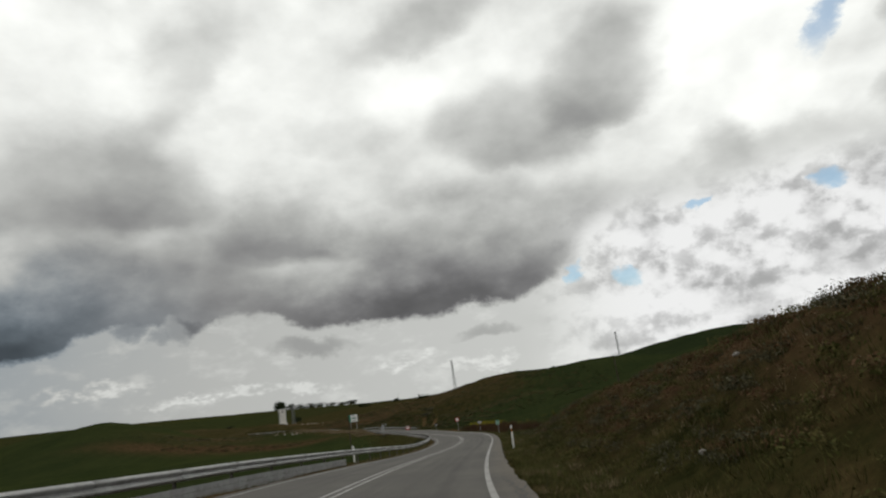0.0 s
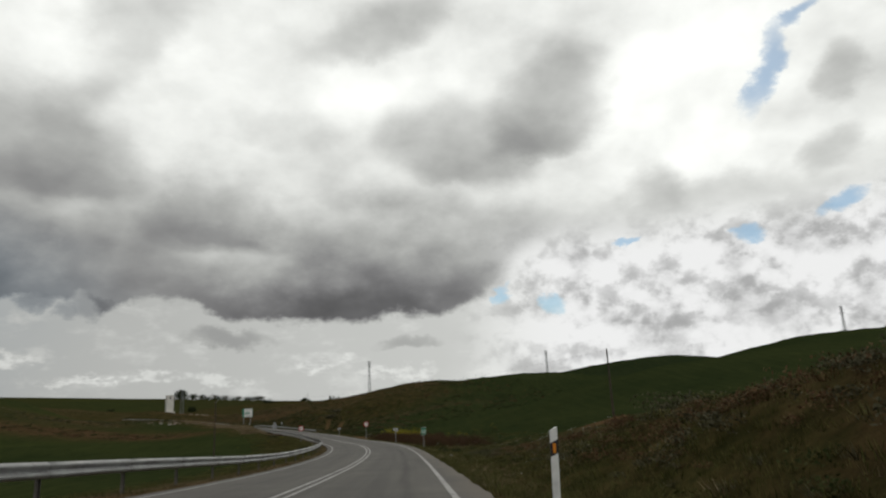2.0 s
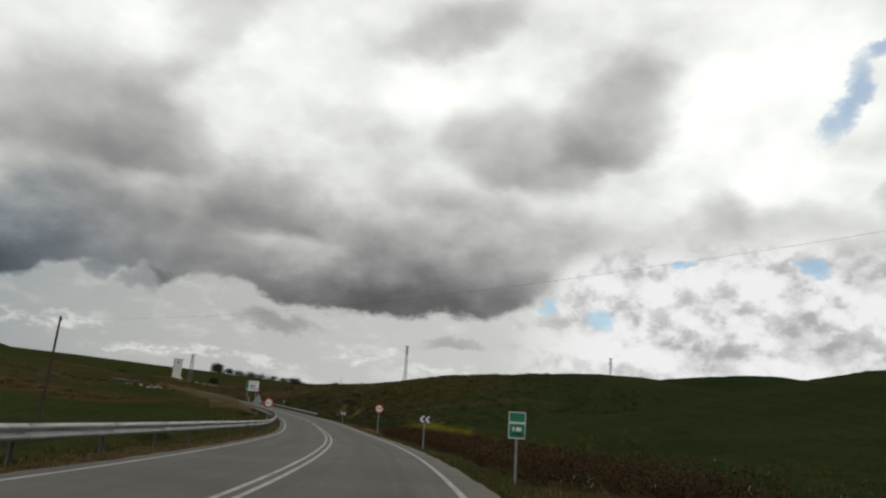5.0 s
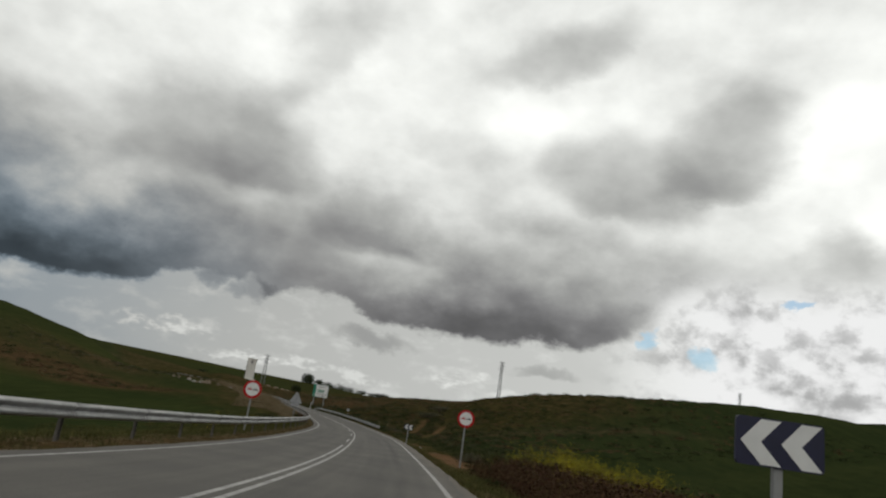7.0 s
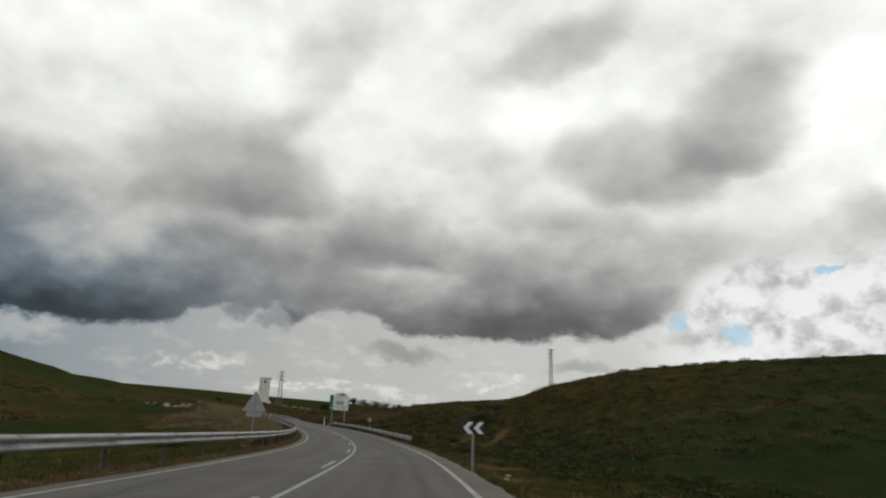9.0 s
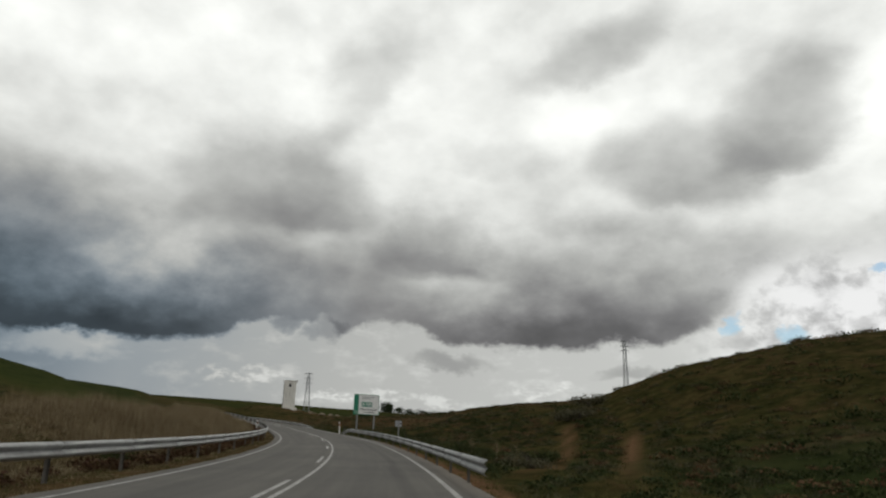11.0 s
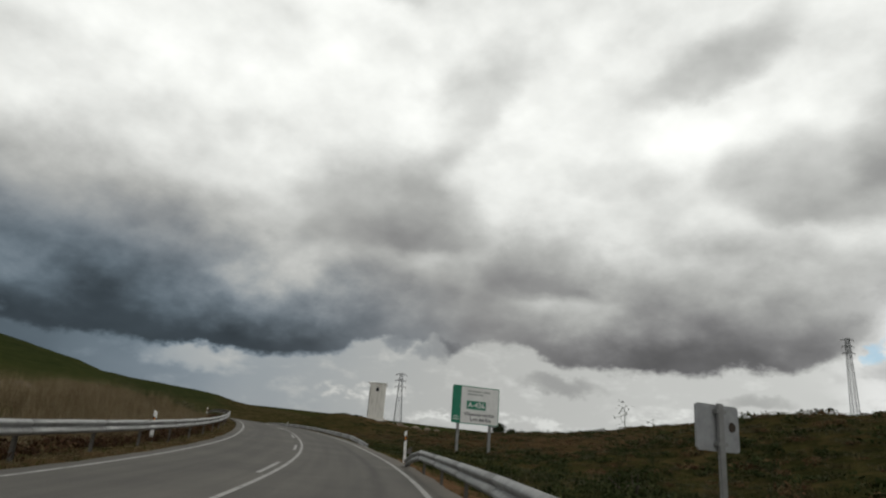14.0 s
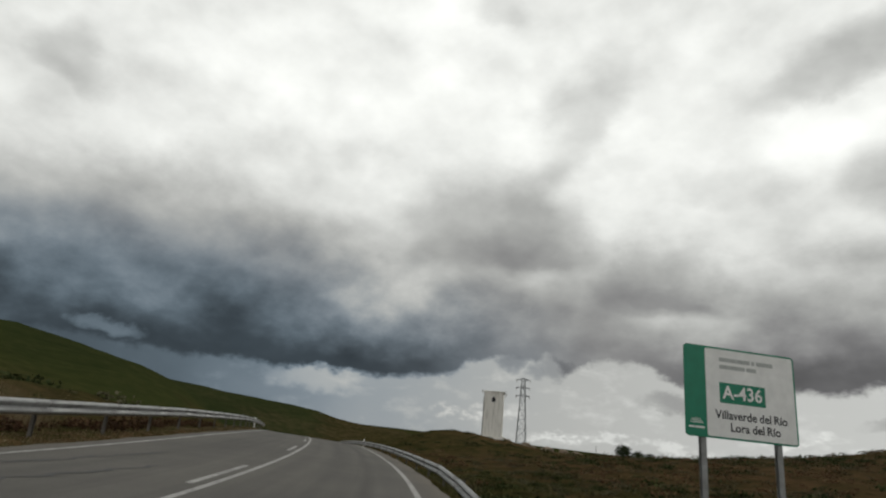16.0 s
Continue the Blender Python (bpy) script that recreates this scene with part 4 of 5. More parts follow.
def marker_sign(p, yaw, centre):
    p = p.copy()
    p.z = centre - 1.2
    root = thing("kilometre_marker", facing(p, yaw), "small green and white kilometre marker on a post", "road sign")
    bm = bmesh.new()
    bm_box(bm, -0.035, 0.03, -0.4, 0.035, 0.07, 1.3, 0.005)
    part("post", bm, M_ZINC, root)
    bm = bmesh.new()
    bm_plate(bm, rounded(0.46, 0.70, 0.03, 0, 1.2), 0.0, 0.025)
    part("plate", bm, M_SIGNWHITE, root, "white plate edge")
    bm = bmesh.new()
    bm_plate(bm, rounded(0.42, 0.36, 0.02, 0, 1.06), -0.003, 0.0)
    part("lower_field", bm, M_GREEN, root, "green field")
    bm = bmesh.new()
    bm_plate(bm, rounded(0.42, 0.24, 0.02, 0, 1.41), -0.003, 0.0)
    part("upper_field", bm, M_GREEN, root, "green field")
    bars(root, -0.12, 0.16, 1.10, 0.10, M_SIGNWHITE, gaps=2, seed=3)
    bars(root, -0.12, 0.16, 0.97, 0.06, M_BLACK, gaps=2, seed=4)
    return root


marker_sign(standing(-3.93, 99.6), along(92), -1.0)


def sign_back(p, yaw, centre):
    """The grey back of a small sign that looks the other way."""
    root = thing("turned_sign", facing(p, yaw), "grey back of a small rectangular road sign on a post", "road sign")
    bm = bmesh.new()
    bm_box(bm, -0.04, -0.05, -0.4, 0.04, -0.012, centre + 0.24, 0.006)
    part("post", bm, M_ZINC, root)
    bm = bmesh.new()
    bm_plate(bm, rounded(0.60, 0.46, 0.04, 0, centre), 0.0, 0.025)
    part("plate", bm, M_SIGNBACK, root)
    bm = bmesh.new()
    bm_plate(bm, disc(0.05, 20, 0.2, centre + 0.02), -0.004, 0.0)
    part("sticker", bm, M_WOOD, root, "brown round sticker")
    for z in (-0.16, 0.16):
        bm = bmesh.new()
        bm_box(bm, -0.07, -0.058, centre + z - 0.02, 0.07, 0.0, centre + z + 0.02, 0.004)
        part("clamp", bm, M_ZINC, root)
    return root


SP = standing(-47.1, 233.5)
sign_back(SP, along(236) + 24, 0.42 - SP.z)


def triangle_back(p, yaw, centre):
    root = thing("triangular_sign", facing(p, yaw), "grey back of a triangular warning sign with a plate below", "road sign")
    bm = bmesh.new()
    bm_box(bm, -0.04, -0.05, -0.4, 0.04, -0.012, centre + 0.4, 0.006)
    part("post", bm, M_ZINC, root)
    bm = bmesh.new()
    pts = []
    for k in range(3):
        for i in range(5):
            a = radians(90 + 120 * k - 60 + 30 * i)
            pts.append((0.72 * math.cos(radians(90 + 120 * k)) + 0.06 * math.cos(a), centre - 0.05 + 0.72 * math.sin(radians(90 + 120 * k)) + 0.06 * math.sin(a)))
    bm_plate(bm, pts, 0.0, 0.025)
    part("plate", bm, M_SIGNBACK, root)
    bm = bmesh.new()
    bm_plate(bm, rounded(0.9, 0.3, 0.03, 0, centre - 0.65), 0.0, 0.025)
    part("lower_plate", bm, M_SIGNBACK, root)
    return root


SP = standing(-38.6, 187.4)
triangle_back(SP, along(185), 0.1 - SP.z)


def letters(root, body, x, z, size, mat_, name, align="CENTER", y=-0.012):
    cu = bpy.data.curves.new(name, "FONT")
    cu.body, cu.size, cu.align_x, cu.align_y, cu.extrude, cu.offset = body, size, align, "CENTER", 0.002, size * 0.018
    cu.resolution_u = 3
    ob = bpy.data.objects.new(name, cu)
    me = bpy.data.meshes.new_from_object(ob)
    bpy.data.objects.remove(ob)
    me.transform(Matrix.Translation((x, y, z)) @ Matrix.Rotation(radians(90), 4, "X"))
    me.materials.clear()
    return link_mesh(name, me, mat_, root)


def words(root, line, x, z, size):
    """A line of lettering, each word a part."""
    gap = size * 0.25
    obs = [letters(root, w, 0, z, size, M_BLACK, "place_name", "LEFT") for w in line.split()]
    wide = [max(v.co.x for v in o.data.vertices) for o in obs]
    at_x = x - (sum(wide) + gap * (len(obs) - 1)) / 2
    for o, w in zip(obs, wide):
        o.location.x = at_x
        at_x += w + gap


def route_sign():
    """The large confirmation board on two posts."""
    a, b = Vector((-69.97, 274.98, 0)), Vector((-67.26, 278.17, 0))
    mid, d = (a + b) / 2, b - a
    w, h, z0 = d.length, 2.95, 3.05
    base = ground_z(mid.x, mid.y)
    root = thing("route_sign", Matrix.Translation((mid.x, mid.y, base)) @ Matrix.Rotation(math.atan2(d.y, d.x), 4, "Z"),
                 "large white and green route board on two steel posts", "road sign")
    low = z0 - base
    cz = low + h / 2
    for k in (-0.34, 0.33):
        bm = bmesh.new()
        bm_box(bm, k * w - 0.10, 0.06, -0.6, k * w + 0.10, 0.075, low + h * 0.92)
        bm_box(bm, k * w - 0.10, 0.185, -0.6, k * w + 0.10, 0.20, low + h * 0.92)
        bm_box(bm, k * w - 0.012, 0.075, -0.6, k * w + 0.012, 0.185, low + h * 0.92)
        part("post", bm, M_ZINC, root, "galvanised I-section post")
    for z in (0.18, 0.5, 0.82):
        bm = bmesh.new()
        bm_box(bm, -w * 0.46, 0.03, low + h * z - 0.04, w * 0.46, 0.06, low + h * z + 0.04, 0.004)
        part("back_brace", bm, M_ZINC, root)
    bm = bmesh.new()
    bm_plate(bm, rounded(w, h, 0.14, 0, cz), -0.004, 0.03)
    part("panel", bm, M_GREEN, root, "green edged panel")
    bm = bmesh.new()
    x0, x1 = -w / 2 + 0.78, w / 2 - 0.06
    bm_plate(bm, rounded(x1 - x0, h - 0.12, 0.08, (x0 + x1) / 2, cz), -0.008, -0.004)
    part("white_field", bm, M_SIGNWHITE, root, "white sheeting")
    cx = (x0 + x1) / 2
    bm = bmesh.new()
    bx, bz = cx - 0.32, cz + 0.0
    bm_plate(bm, rounded(1.72, 0.66, 0.03, bx, bz), -0.012, -0.008)
    box = part("route_box", bm, M_GREEN, root, "green route number box")
    letters(box, "A-436", bx, bz, 0.60, M_SIGNWHITE, "route_number", y=-0.016)
    words(root, "Villaverde del Río", cx - 0.02, cz - 0.72, 0.385)
    words(root, "Lora del Río", cx + 0.10, cz - 1.10, 0.385)
    bars(root, cx - 1.15, cx + 0.95, cz + 1.08, 0.13, M_FADED, y=-0.011, name="faded_bar", gaps=3, seed=5)
    bars(root, cx - 1.15, cx + 0.30, cz + 0.84, 0.13, M_FADED, y=-0.011, name="faded_bar", gaps=2, seed=6)
    # the plain mark on the green strip
    for k, r in enumerate((0.24, 0.17, 0.10)):
        bm = bmesh.new()
        ring = [(-w / 2 + 0.40 + r * math.cos(radians(q)), cz - 1.08 + 0.75 * r * math.sin(radians(q))) for q in range(10, 171, 10)]
        ring += [(-w / 2 + 0.40 + (r - 0.03) * math.cos(radians(q)), cz - 1.08 + 0.75 * (r - 0.03) * math.sin(radians(q))) for q in range(170, 9, -10)]
        bm_plate(bm, ring, -0.008, -0.004)
        part("arch_mark", bm, M_SIGNWHITE, root)
    bars(root, -w / 2 + 0.12, -w / 2 + 0.70, cz - 1.18, 0.06, M_SIGNWHITE, y=-0.008, name="mark_bar", gaps=2, seed=7)
    return root


route_sign()

# ================= poles, pylons and the transformer tower =================


def pylon(p, height, base, top, yaw, arms=2):
    root = thing("lattice_pylon", Matrix.Translation(p) @ Matrix.Rotation(radians(yaw), 4, "Z"), "slender galvanised steel lattice power pylon", "pylon", "power pylons")
    n = max(6, int(height / 1.3))
    corners = ((-1, -1), (1, -1), (1, 1), (-1, 1))

    def half(z):
        return base / 2 + (top - base) / 2 * min(1, z / height)
    for sx, sy in corners:
        bm = bmesh.new()
        bm_rod(bm, (sx * base / 2, sy * base / 2, -0.5), (sx * top / 2, sy * top / 2, height), 0.055, sides=4)
        part("leg", bm, M_LATTICE, root)
    bm = bmesh.new()
    zs = [height * (1 - (1 - i / n) ** 1.15) for i in range(n + 1)]
    for i, (a, b) in enumerate(zip(zs, zs[1:])):
        ha, hb = half(a), half(b)
        for k in range(4):
            (ax, ay), (bx, by) = corners[k], corners[(k + 1) % 4]
            bm_rod(bm, (ax * ha, ay * ha, a), (bx * hb, by * hb, b), 0.03, sides=3)
            bm_rod(bm, (bx * ha, by * ha, a), (ax * hb, ay * hb, b), 0.03, sides=3)
            bm_rod(bm, (ax * hb, ay * hb, b), (bx * hb, by * hb, b), 0.03, sides=3)
    part("bracing", bm, M_LATTICE, root)
    for k in range(arms):
        z = height - 0.25 - k * 1.3
        bm = bmesh.new()
        for y in (-top / 2, top / 2):
            bm_rod(bm, (-1.15, 0, z), (1.15, 0, z), 0.045, sides=4)
            bm_rod(bm, (-1.15, 0, z), (0, y, z + 0.3), 0.03, sides=3)
            bm_rod(bm, (1.15, 0, z), (0, y, z + 0.3), 0.03, sides=3)
        arm = part("cross_arm", bm, M_LATTICE, root)
        for x in (-1.1, 1.1):
            bm = bmesh.new()
            for q in range(3):
                bm_rod(bm, (x, 0, z - 0.12 - q * 0.12), (x, 0, z - 0.05 - q * 0.12), 0.09, 0.05, 8)
            part("insulator", bm, M_CONCRETE, arm)
    return root


G1 = standing(-34.5, 375.2)
pylon(G1, 28.4 - G1.z, 1.45, 0.6, 20, 3)
G2 = standing(65.4, 435.4)
pylon(G2, 34.5 - G2.z, 1.5, 0.6, 10, 3)
G4 = standing(177.0, 321.0)
pylon(G4, 37.8 - G4.z, 1.5, 0.6, 0, 3)
G3 = standing(-118.6, 350.8)
pylon(G3, 17.55 - G3.z, 1.7, 0.5, 35, 3)


def pole(p, height, label, r=0.10, mat_=None, lean=0.0, caps=True, group="utility poles"):
    root = thing("utility_pole", Matrix.Translation(p) @ Matrix.Rotation(radians(lean), 4, "Y"), label, "utility pole", group)
    bm = bmesh.new()
    for k in range(4):
        z0, z1 = -0.5 + (height + 0.5) * k / 4, -0.5 + (height + 0.5) * (k + 1) / 4
        bm_rod(bm, (0, 0, z0), (0, 0, z1), r * (1 - 0.10 * k), r * (1 - 0.10 * (k + 1)), 10)
    part("shaft", bm, mat_ or M_WOOD, root)
    if caps:
        bm = bmesh.new()
        bm_rod(bm, (0, -0.12, height - 0.25), (0, 0.16, height - 0.25), 0.02, sides=6)
        bm_rod(bm, (0, 0.16, height - 0.25), (0, 0.16, height - 0.10), 0.05, 0.03, 8)
        part("insulator", bm, M_CONCRETE, root)
    return root


PR, PL = standing(13.1, 92.9), standing(-31.2, 121.7)
pole(PR, 5.55 - PR.z, "dark creosoted wooden utility pole at a field edge")
pole(PL, 3.75 - PL.z, "dark creosoted wooden utility pole beyond the guard rail", lean=0.5)
for x, y, h in ((-128, 700, 11.0), (-110, 620, 9.0)):
    pole(standing(x, y), h, "slim distant concrete utility pole", 0.22, M_CONCRETE, caps=False)
for az, dist, h in ((-23.4, 150, 5.6), (-17.2, 150, 4.2), (-11.8, 150, 6.4), (-10.3, 170, 5.2), (-7.6, 160, 4.6), (-6.6, 165, 5.2), (-5.3, 175, 3.6)):
    q = standing(-63.3 + dist * math.sin(radians(az)), 252.7 + dist * math.cos(radians(az)))
    pole(q, h, "thin bare pole on the far rise", 0.07, M_WOOD, caps=False, group="thin poles on the rise")


def wire(a, b, sag, r=0.003):
    cu = bpy.data.curves.new("wire", "CURVE")
    cu.dimensions, cu.bevel_depth, cu.bevel_resolution = "3D", r, 1
    sp = cu.splines.new("POLY")
    n = 24
    sp.points.add(n)
    for i in range(n + 1):
        t = i / n
        p = Vector(a).lerp(Vector(b), t)
        sp.points[i].co = (p.x, p.y, p.z - 4 * sag * t * (1 - t), 1)
    ob = bpy.data.objects.new("wire", cu)
    me = bpy.data.meshes.new_from_object(ob)
    bpy.data.objects.remove(ob)
    me.materials.clear()
    return tagged(link_mesh("overhead_wire", me, M_WIRE), "thin dark wire hung between two wooden poles", "wire")


wire((13.0, 92.9, 5.40), (-31.2, 121.7, 3.60), 1.1)


def transformer_tower():
    p = standing(-125.0, 352.4)
    root = thing("transformer_tower", Matrix.Translation(p) @ Matrix.Rotation(radians(28), 4, "Z"),
                 "white plastered transformer tower with a small dark window", "tower")
    h = 15.5 - p.z
    w = 1.6
    bm = bmesh.new()
    bm_box(bm, -w, -w, -1.0, w, w, h, 0.05)
    shaft = part("shaft", bm, M_PLASTER, root, "weathered white plaster")
    bm = bmesh.new()
    bm_box(bm, -w - 0.9, -w - 0.5, -1.2, w + 0.7, w + 0.5, 0.75, 0.12)
    part("plinth", bm, M_PLASTER, root, "white plastered plinth")
    bm = bmesh.new()
    bm_box(bm, -w - 0.12, -w - 0.12, h - 0.16, w + 0.12, w + 0.12, h + 0.04, 0.03)
    part("cornice", bm, M_PLASTER, root)
    bm = bmesh.new()
    bm_plate(bm, [(-0.32, h - 1.75), (0.32, h - 1.75), (0.32, h - 1.25), (0.0, h - 0.75), (-0.32, h - 1.25)], -w - 0.03, -w + 0.02)
    part("window", bm, M_BLACK, root, "dark gabled window")
    bm = bmesh.new()
    bm_box(bm, -w - 0.10, -w - 0.02, 0.2, -w - 0.002, -w + 0.28, h - 0.9)
    part("cable_duct", bm, M_WOOD, root, "dark cable duct down one corner")
    for x, y in ((-w, -w), (w, -w), (w, w)):
        bm = bmesh.new()
        bm_rod(bm, (x, y, h - 0.5), (x * 1.2, y * 1.2, h - 0.2), 0.05, sides=6)
        bm_rod(bm, (x * 1.2, y * 1.2, h - 0.2), (x * 1.2, y * 1.2, h + 0.15), 0.09, 0.05, 8)
        part("insulator", bm, M_CONCRETE, root)
    return root


transformer_tower()

# ================= plants =================
RNG = np.random.default_rng(11)


def tuft_arrays(n_blades, h, spread, width, rng, droop=0.35):
    """A tuft of tapered bent blades: vertices and triangles."""
    v, f = [], []
    for k in range(n_blades):
        a = rng.uniform(0, 2 * math.pi)
        r = spread * rng.uniform(0, 1) ** 0.7
        bx, by = r * math.cos(a), r * math.sin(a)
        la = a + rng.normal(0, 0.6)
        hh = h * rng.uniform(0.55, 1.0)
        lean = droop * hh * rng.uniform(0.3, 1.2)
        px, py = -math.sin(la) * width / 2, math.cos(la) * width / 2
        i = len(v)
        v += [(bx - px, by - py, -0.03), (bx + px, by + py, -0.03), (bx + math.cos(la) * lean, by + math.sin(la) * lean, hh)]
        f += [(i, i + 1, i + 2)]
    return np.array(v), np.array(f)


def leaf_cloud(n, rx, ry, rz, size, rng, lumps=5, base=0.0):
    """Leaves in an uneven crown: small kites round a few lumps."""
    centres = np.stack([rng.uniform(-0.55, 0.55, lumps) * rx, rng.uniform(-0.55, 0.55, lumps) * ry, rng.uniform(0.25, 0.75, lumps) * rz, rng.uniform(0.4, 0.75, lumps)], -1)
    c = centres[rng.integers(lumps, size=n)]
    d = rng.normal(size=(n, 3))
    d /= np.linalg.norm(d, axis=1)[:, None]
    q = c[:, 3] * rng.uniform(0.55, 1.05, n)
    p = c[:, :3] + d * q[:, None] * (rx, ry, rz * 0.55)
    p[:, 2] = np.maximum(-0.10 * rz, p[:, 2] - 0.16 * rz) + base
    t = np.cross(d, rng.normal(size=(n, 3)))
    t /= np.linalg.norm(t, axis=1)[:, None] + 1e-6
    b = np.cross(d, t) * 0.45 + d * rng.normal(0, 0.35, (n, 1))
    s = size * rng.uniform(0.6, 1.4, (n, 1))
    v = np.stack([p - t * s, p + b * s, p + t * s, p - b * s], 1).reshape(-1, 3)
    i = np.arange(n)[:, None] * 4
    f = np.concatenate([i + (0, 1, 2), i + (0, 2, 3)], 1).reshape(-1, 3)
    return v, f


def scatter(name, protos, x, y, z, scale, mat_, label, category, rng, tilt=0.12):
    """Many copies of a few small plants as one mesh."""
    vs, fs, o = [], [], 0
    pick = rng.integers(len(protos), size=len(x))
    for k, (pv, pf) in enumerate(protos):
        sel = np.where(pick == k)[0]
        if not len(sel):
            continue
        a = rng.uniform(0, 2 * np.pi, len(sel))
        c, s = np.cos(a)[:, None], np.sin(a)[:, None]
        sc = np.asarray(scale)[sel][:, None]
        tx, ty = rng.normal(0, tilt, (2, len(sel), 1))
        X = (pv[None, :, 0] * c - pv[None, :, 1] * s) * sc
        Y = (pv[None, :, 0] * s + pv[None, :, 1] * c) * sc
        Z = pv[None, :, 2] * sc * rng.uniform(0.8, 1.2, (len(sel), 1))
        X, Y = X + tx * Z + x[sel][:, None], Y + ty * Z + y[sel][:, None]
        vs.append(np.stack([X, Y, Z + z[sel][:, None]], -1).reshape(-1, 3))
        fs.append((pf[None] + (np.arange(len(sel)) * len(pv))[:, None, None]).reshape(-1, 3) + o)
        o += len(sel) * len(pv)
    me = big_mesh(name, np.concatenate(vs), np.concatenate(fs), mat_, 3)
    return tagged(new(name, me), label, category, kind="stuff")


def band(n, u0, u1, l0, l1, rng, power=1.0, clump=None):
    """Places beside the road, denser towards l0."""
    u = rng.uniform(u0, u1, n)
    l = l0 + (l1 - l0) * rng.uniform(0, 1, n) ** power
    h = np.interp(u, US, HD)
    x, y = np.interp(u, US, RX) + l * np.cos(h), np.interp(u, US, RY) + l * np.sin(h)
    if clump:
        keep = ripple(x, y, clump[0], clump[1]) + rng.normal(0, 0.25, n) > clump[2]
        x, y = x[keep], y[keep]
    uu, ll = road_coords(x, y)
    z = lie(x, y)
    bare = (uu > 151) & (uu < 182) & (ll > 4.9) & (ll < 7.4) & (rng.uniform(0, 1, len(uu)) < 0.85)
    bare |= (uu > 188) & (uu < 264) & (ll > 4.2) & (ll < 5.1) & (rng.uniform(0, 1, len(uu)) < 0.9)
    bare |= (uu > 203) & (uu < 239) & ((np.abs(ll - 9.0 - 0.42 * (uu - 212)) < 0.65) | (np.abs(ll - 12.0 - 0.46 * (uu - 210)) < 0.55))
    ok = ((ll > 4.35) | (ll < -3.80)) & ~bare
    return x[ok], y[ok], z[ok]


TUFTS = [tuft_arrays(16, 0.15, 0.24, 0.016, RNG, 1.0) for _ in range(6)]
LOW = [tuft_arrays(14, 0.07, 0.22, 0.014, RNG, 1.0) for _ in range(5)]
TALL = [tuft_arrays(12, 0.62, 0.22, 0.016, RNG, 0.6) for _ in range(5)]


def sow(name, protos, n, span, mat_, label, category="grass", power=1.4, lo=0.6, hi=1.3, clump=None):
    x, y, z = band(n, *span, RNG, power, clump)
    return scatter(name, protos, x, y, z, RNG.uniform(lo, hi, len(x)), mat_, label, category, RNG)


def plants(name, protos, place, lo, hi, mat_, label, category="scrub", skew=1.0):
    x, y, z = place
    k = lo + (hi - lo) * RNG.uniform(0, 1, len(x)) ** skew
    return scatter(name, protos, x, y, z, k, mat_, label, category, RNG)


def off_tracks(place):
    """Leaves the trodden paths of the slope bare."""
    x, y, z = place
    u, l = road_coords(x, y)
    ok = (np.abs(l - 9.0 - 0.42 * (u - 212)) > 0.85) & (np.abs(l - 12.0 - 0.46 * (u - 210)) > 0.75)
    return x[ok], y[ok], z[ok]


def patch(n, cx, cy, sx, sy, size, seed, cut):
    """Places round a point, thinned out by clumps."""
    x, y = RNG.normal(cx, sx, n), RNG.normal(cy, sy, n)
    ok = ripple(x, y, size, seed) + RNG.normal(0, 0.3, n) > cut
    x, y = x[ok], y[ok]
    u, l = road_coords(x, y)
    z = lie(x, y) - 0.05
    ok = np.abs(l) > 7
    return x[ok], y[ok], z[ok]


sow("verge_grass", TUFTS, 26000, (-6, 300, 4.4, 17), M_GRASS, "dark green rough grass on the roadside bank", power=1.3)
sow("short_grass", LOW, 16000, (-6, 300, 4.3, 9), M_GRASS, "short trampled grass beside the asphalt edge", power=1.6)
sow("verge_grass_far_side", TUFTS, 11000, (20, 192, -4.6, -13), M_GRASS, "rough green grass beyond the guard rail", power=1.3)
sow("verge_strip", LOW, 9000, (10, 330, -3.8, -5.0), M_STRAW, "short dry grass between the asphalt and the rail", power=1.0, lo=0.5, hi=1.2)
sow("verge_strip_green", LOW, 6000, (10, 330, -3.9, -5.2), M_GRASS, "short rough grass under the guard rail", power=0.8, lo=0.6, hi=1.4)
sow("dry_grass", TUFTS, 3800, (-6, 190, 4.4, 15), M_STRAW, "dry brown grass mixed into the bank", power=1.2, clump=(6.0, 2.2, 0.25))
STEMS = [tuft_arrays(14, 1.05, 0.30, 0.014, RNG, 0.35) for _ in range(5)]
sow("dry_tall_grass", STEMS, 9000, (206, 282, -5.6, -13), M_STRAW, "tall dry straw-coloured grass behind the guard rail", lo=0.3, hi=0.95, power=1.2, clump=(6.0, 1.1, -0.35))
sow("mown_dry_grass", TUFTS, 9000, (196, 240, -5.0, -13), M_STRAW, "short brown dry grass on the roadside mound", lo=0.6, hi=1.3, power=1.0)
sow("field_crop", LOW, 16000, (70, 215, 11, 40), M_HERB, "young green crop in the near field", category="crop", power=1.5, lo=0.6, hi=1.2)
BUSHES = [leaf_cloud(110, 0.60, 0.60, 0.40, 0.055, RNG) for _ in range(7)]
CLUMPS = [leaf_cloud(60, 0.80, 0.80, 0.36, 0.075, RNG, 8) for _ in range(8)]
WEEDS = [leaf_cloud(210, 0.42, 0.42, 0.95, 0.030, RNG, 9) for _ in range(6)]
FINE = [leaf_cloud(150, 0.62, 0.62, 0.38, 0.036, RNG, 9) for _ in range(7)]
TUSSOCKS = [tuft_arrays(48, 0.24, 0.40, 0.020, RNG, 1.6) for _ in range(7)]
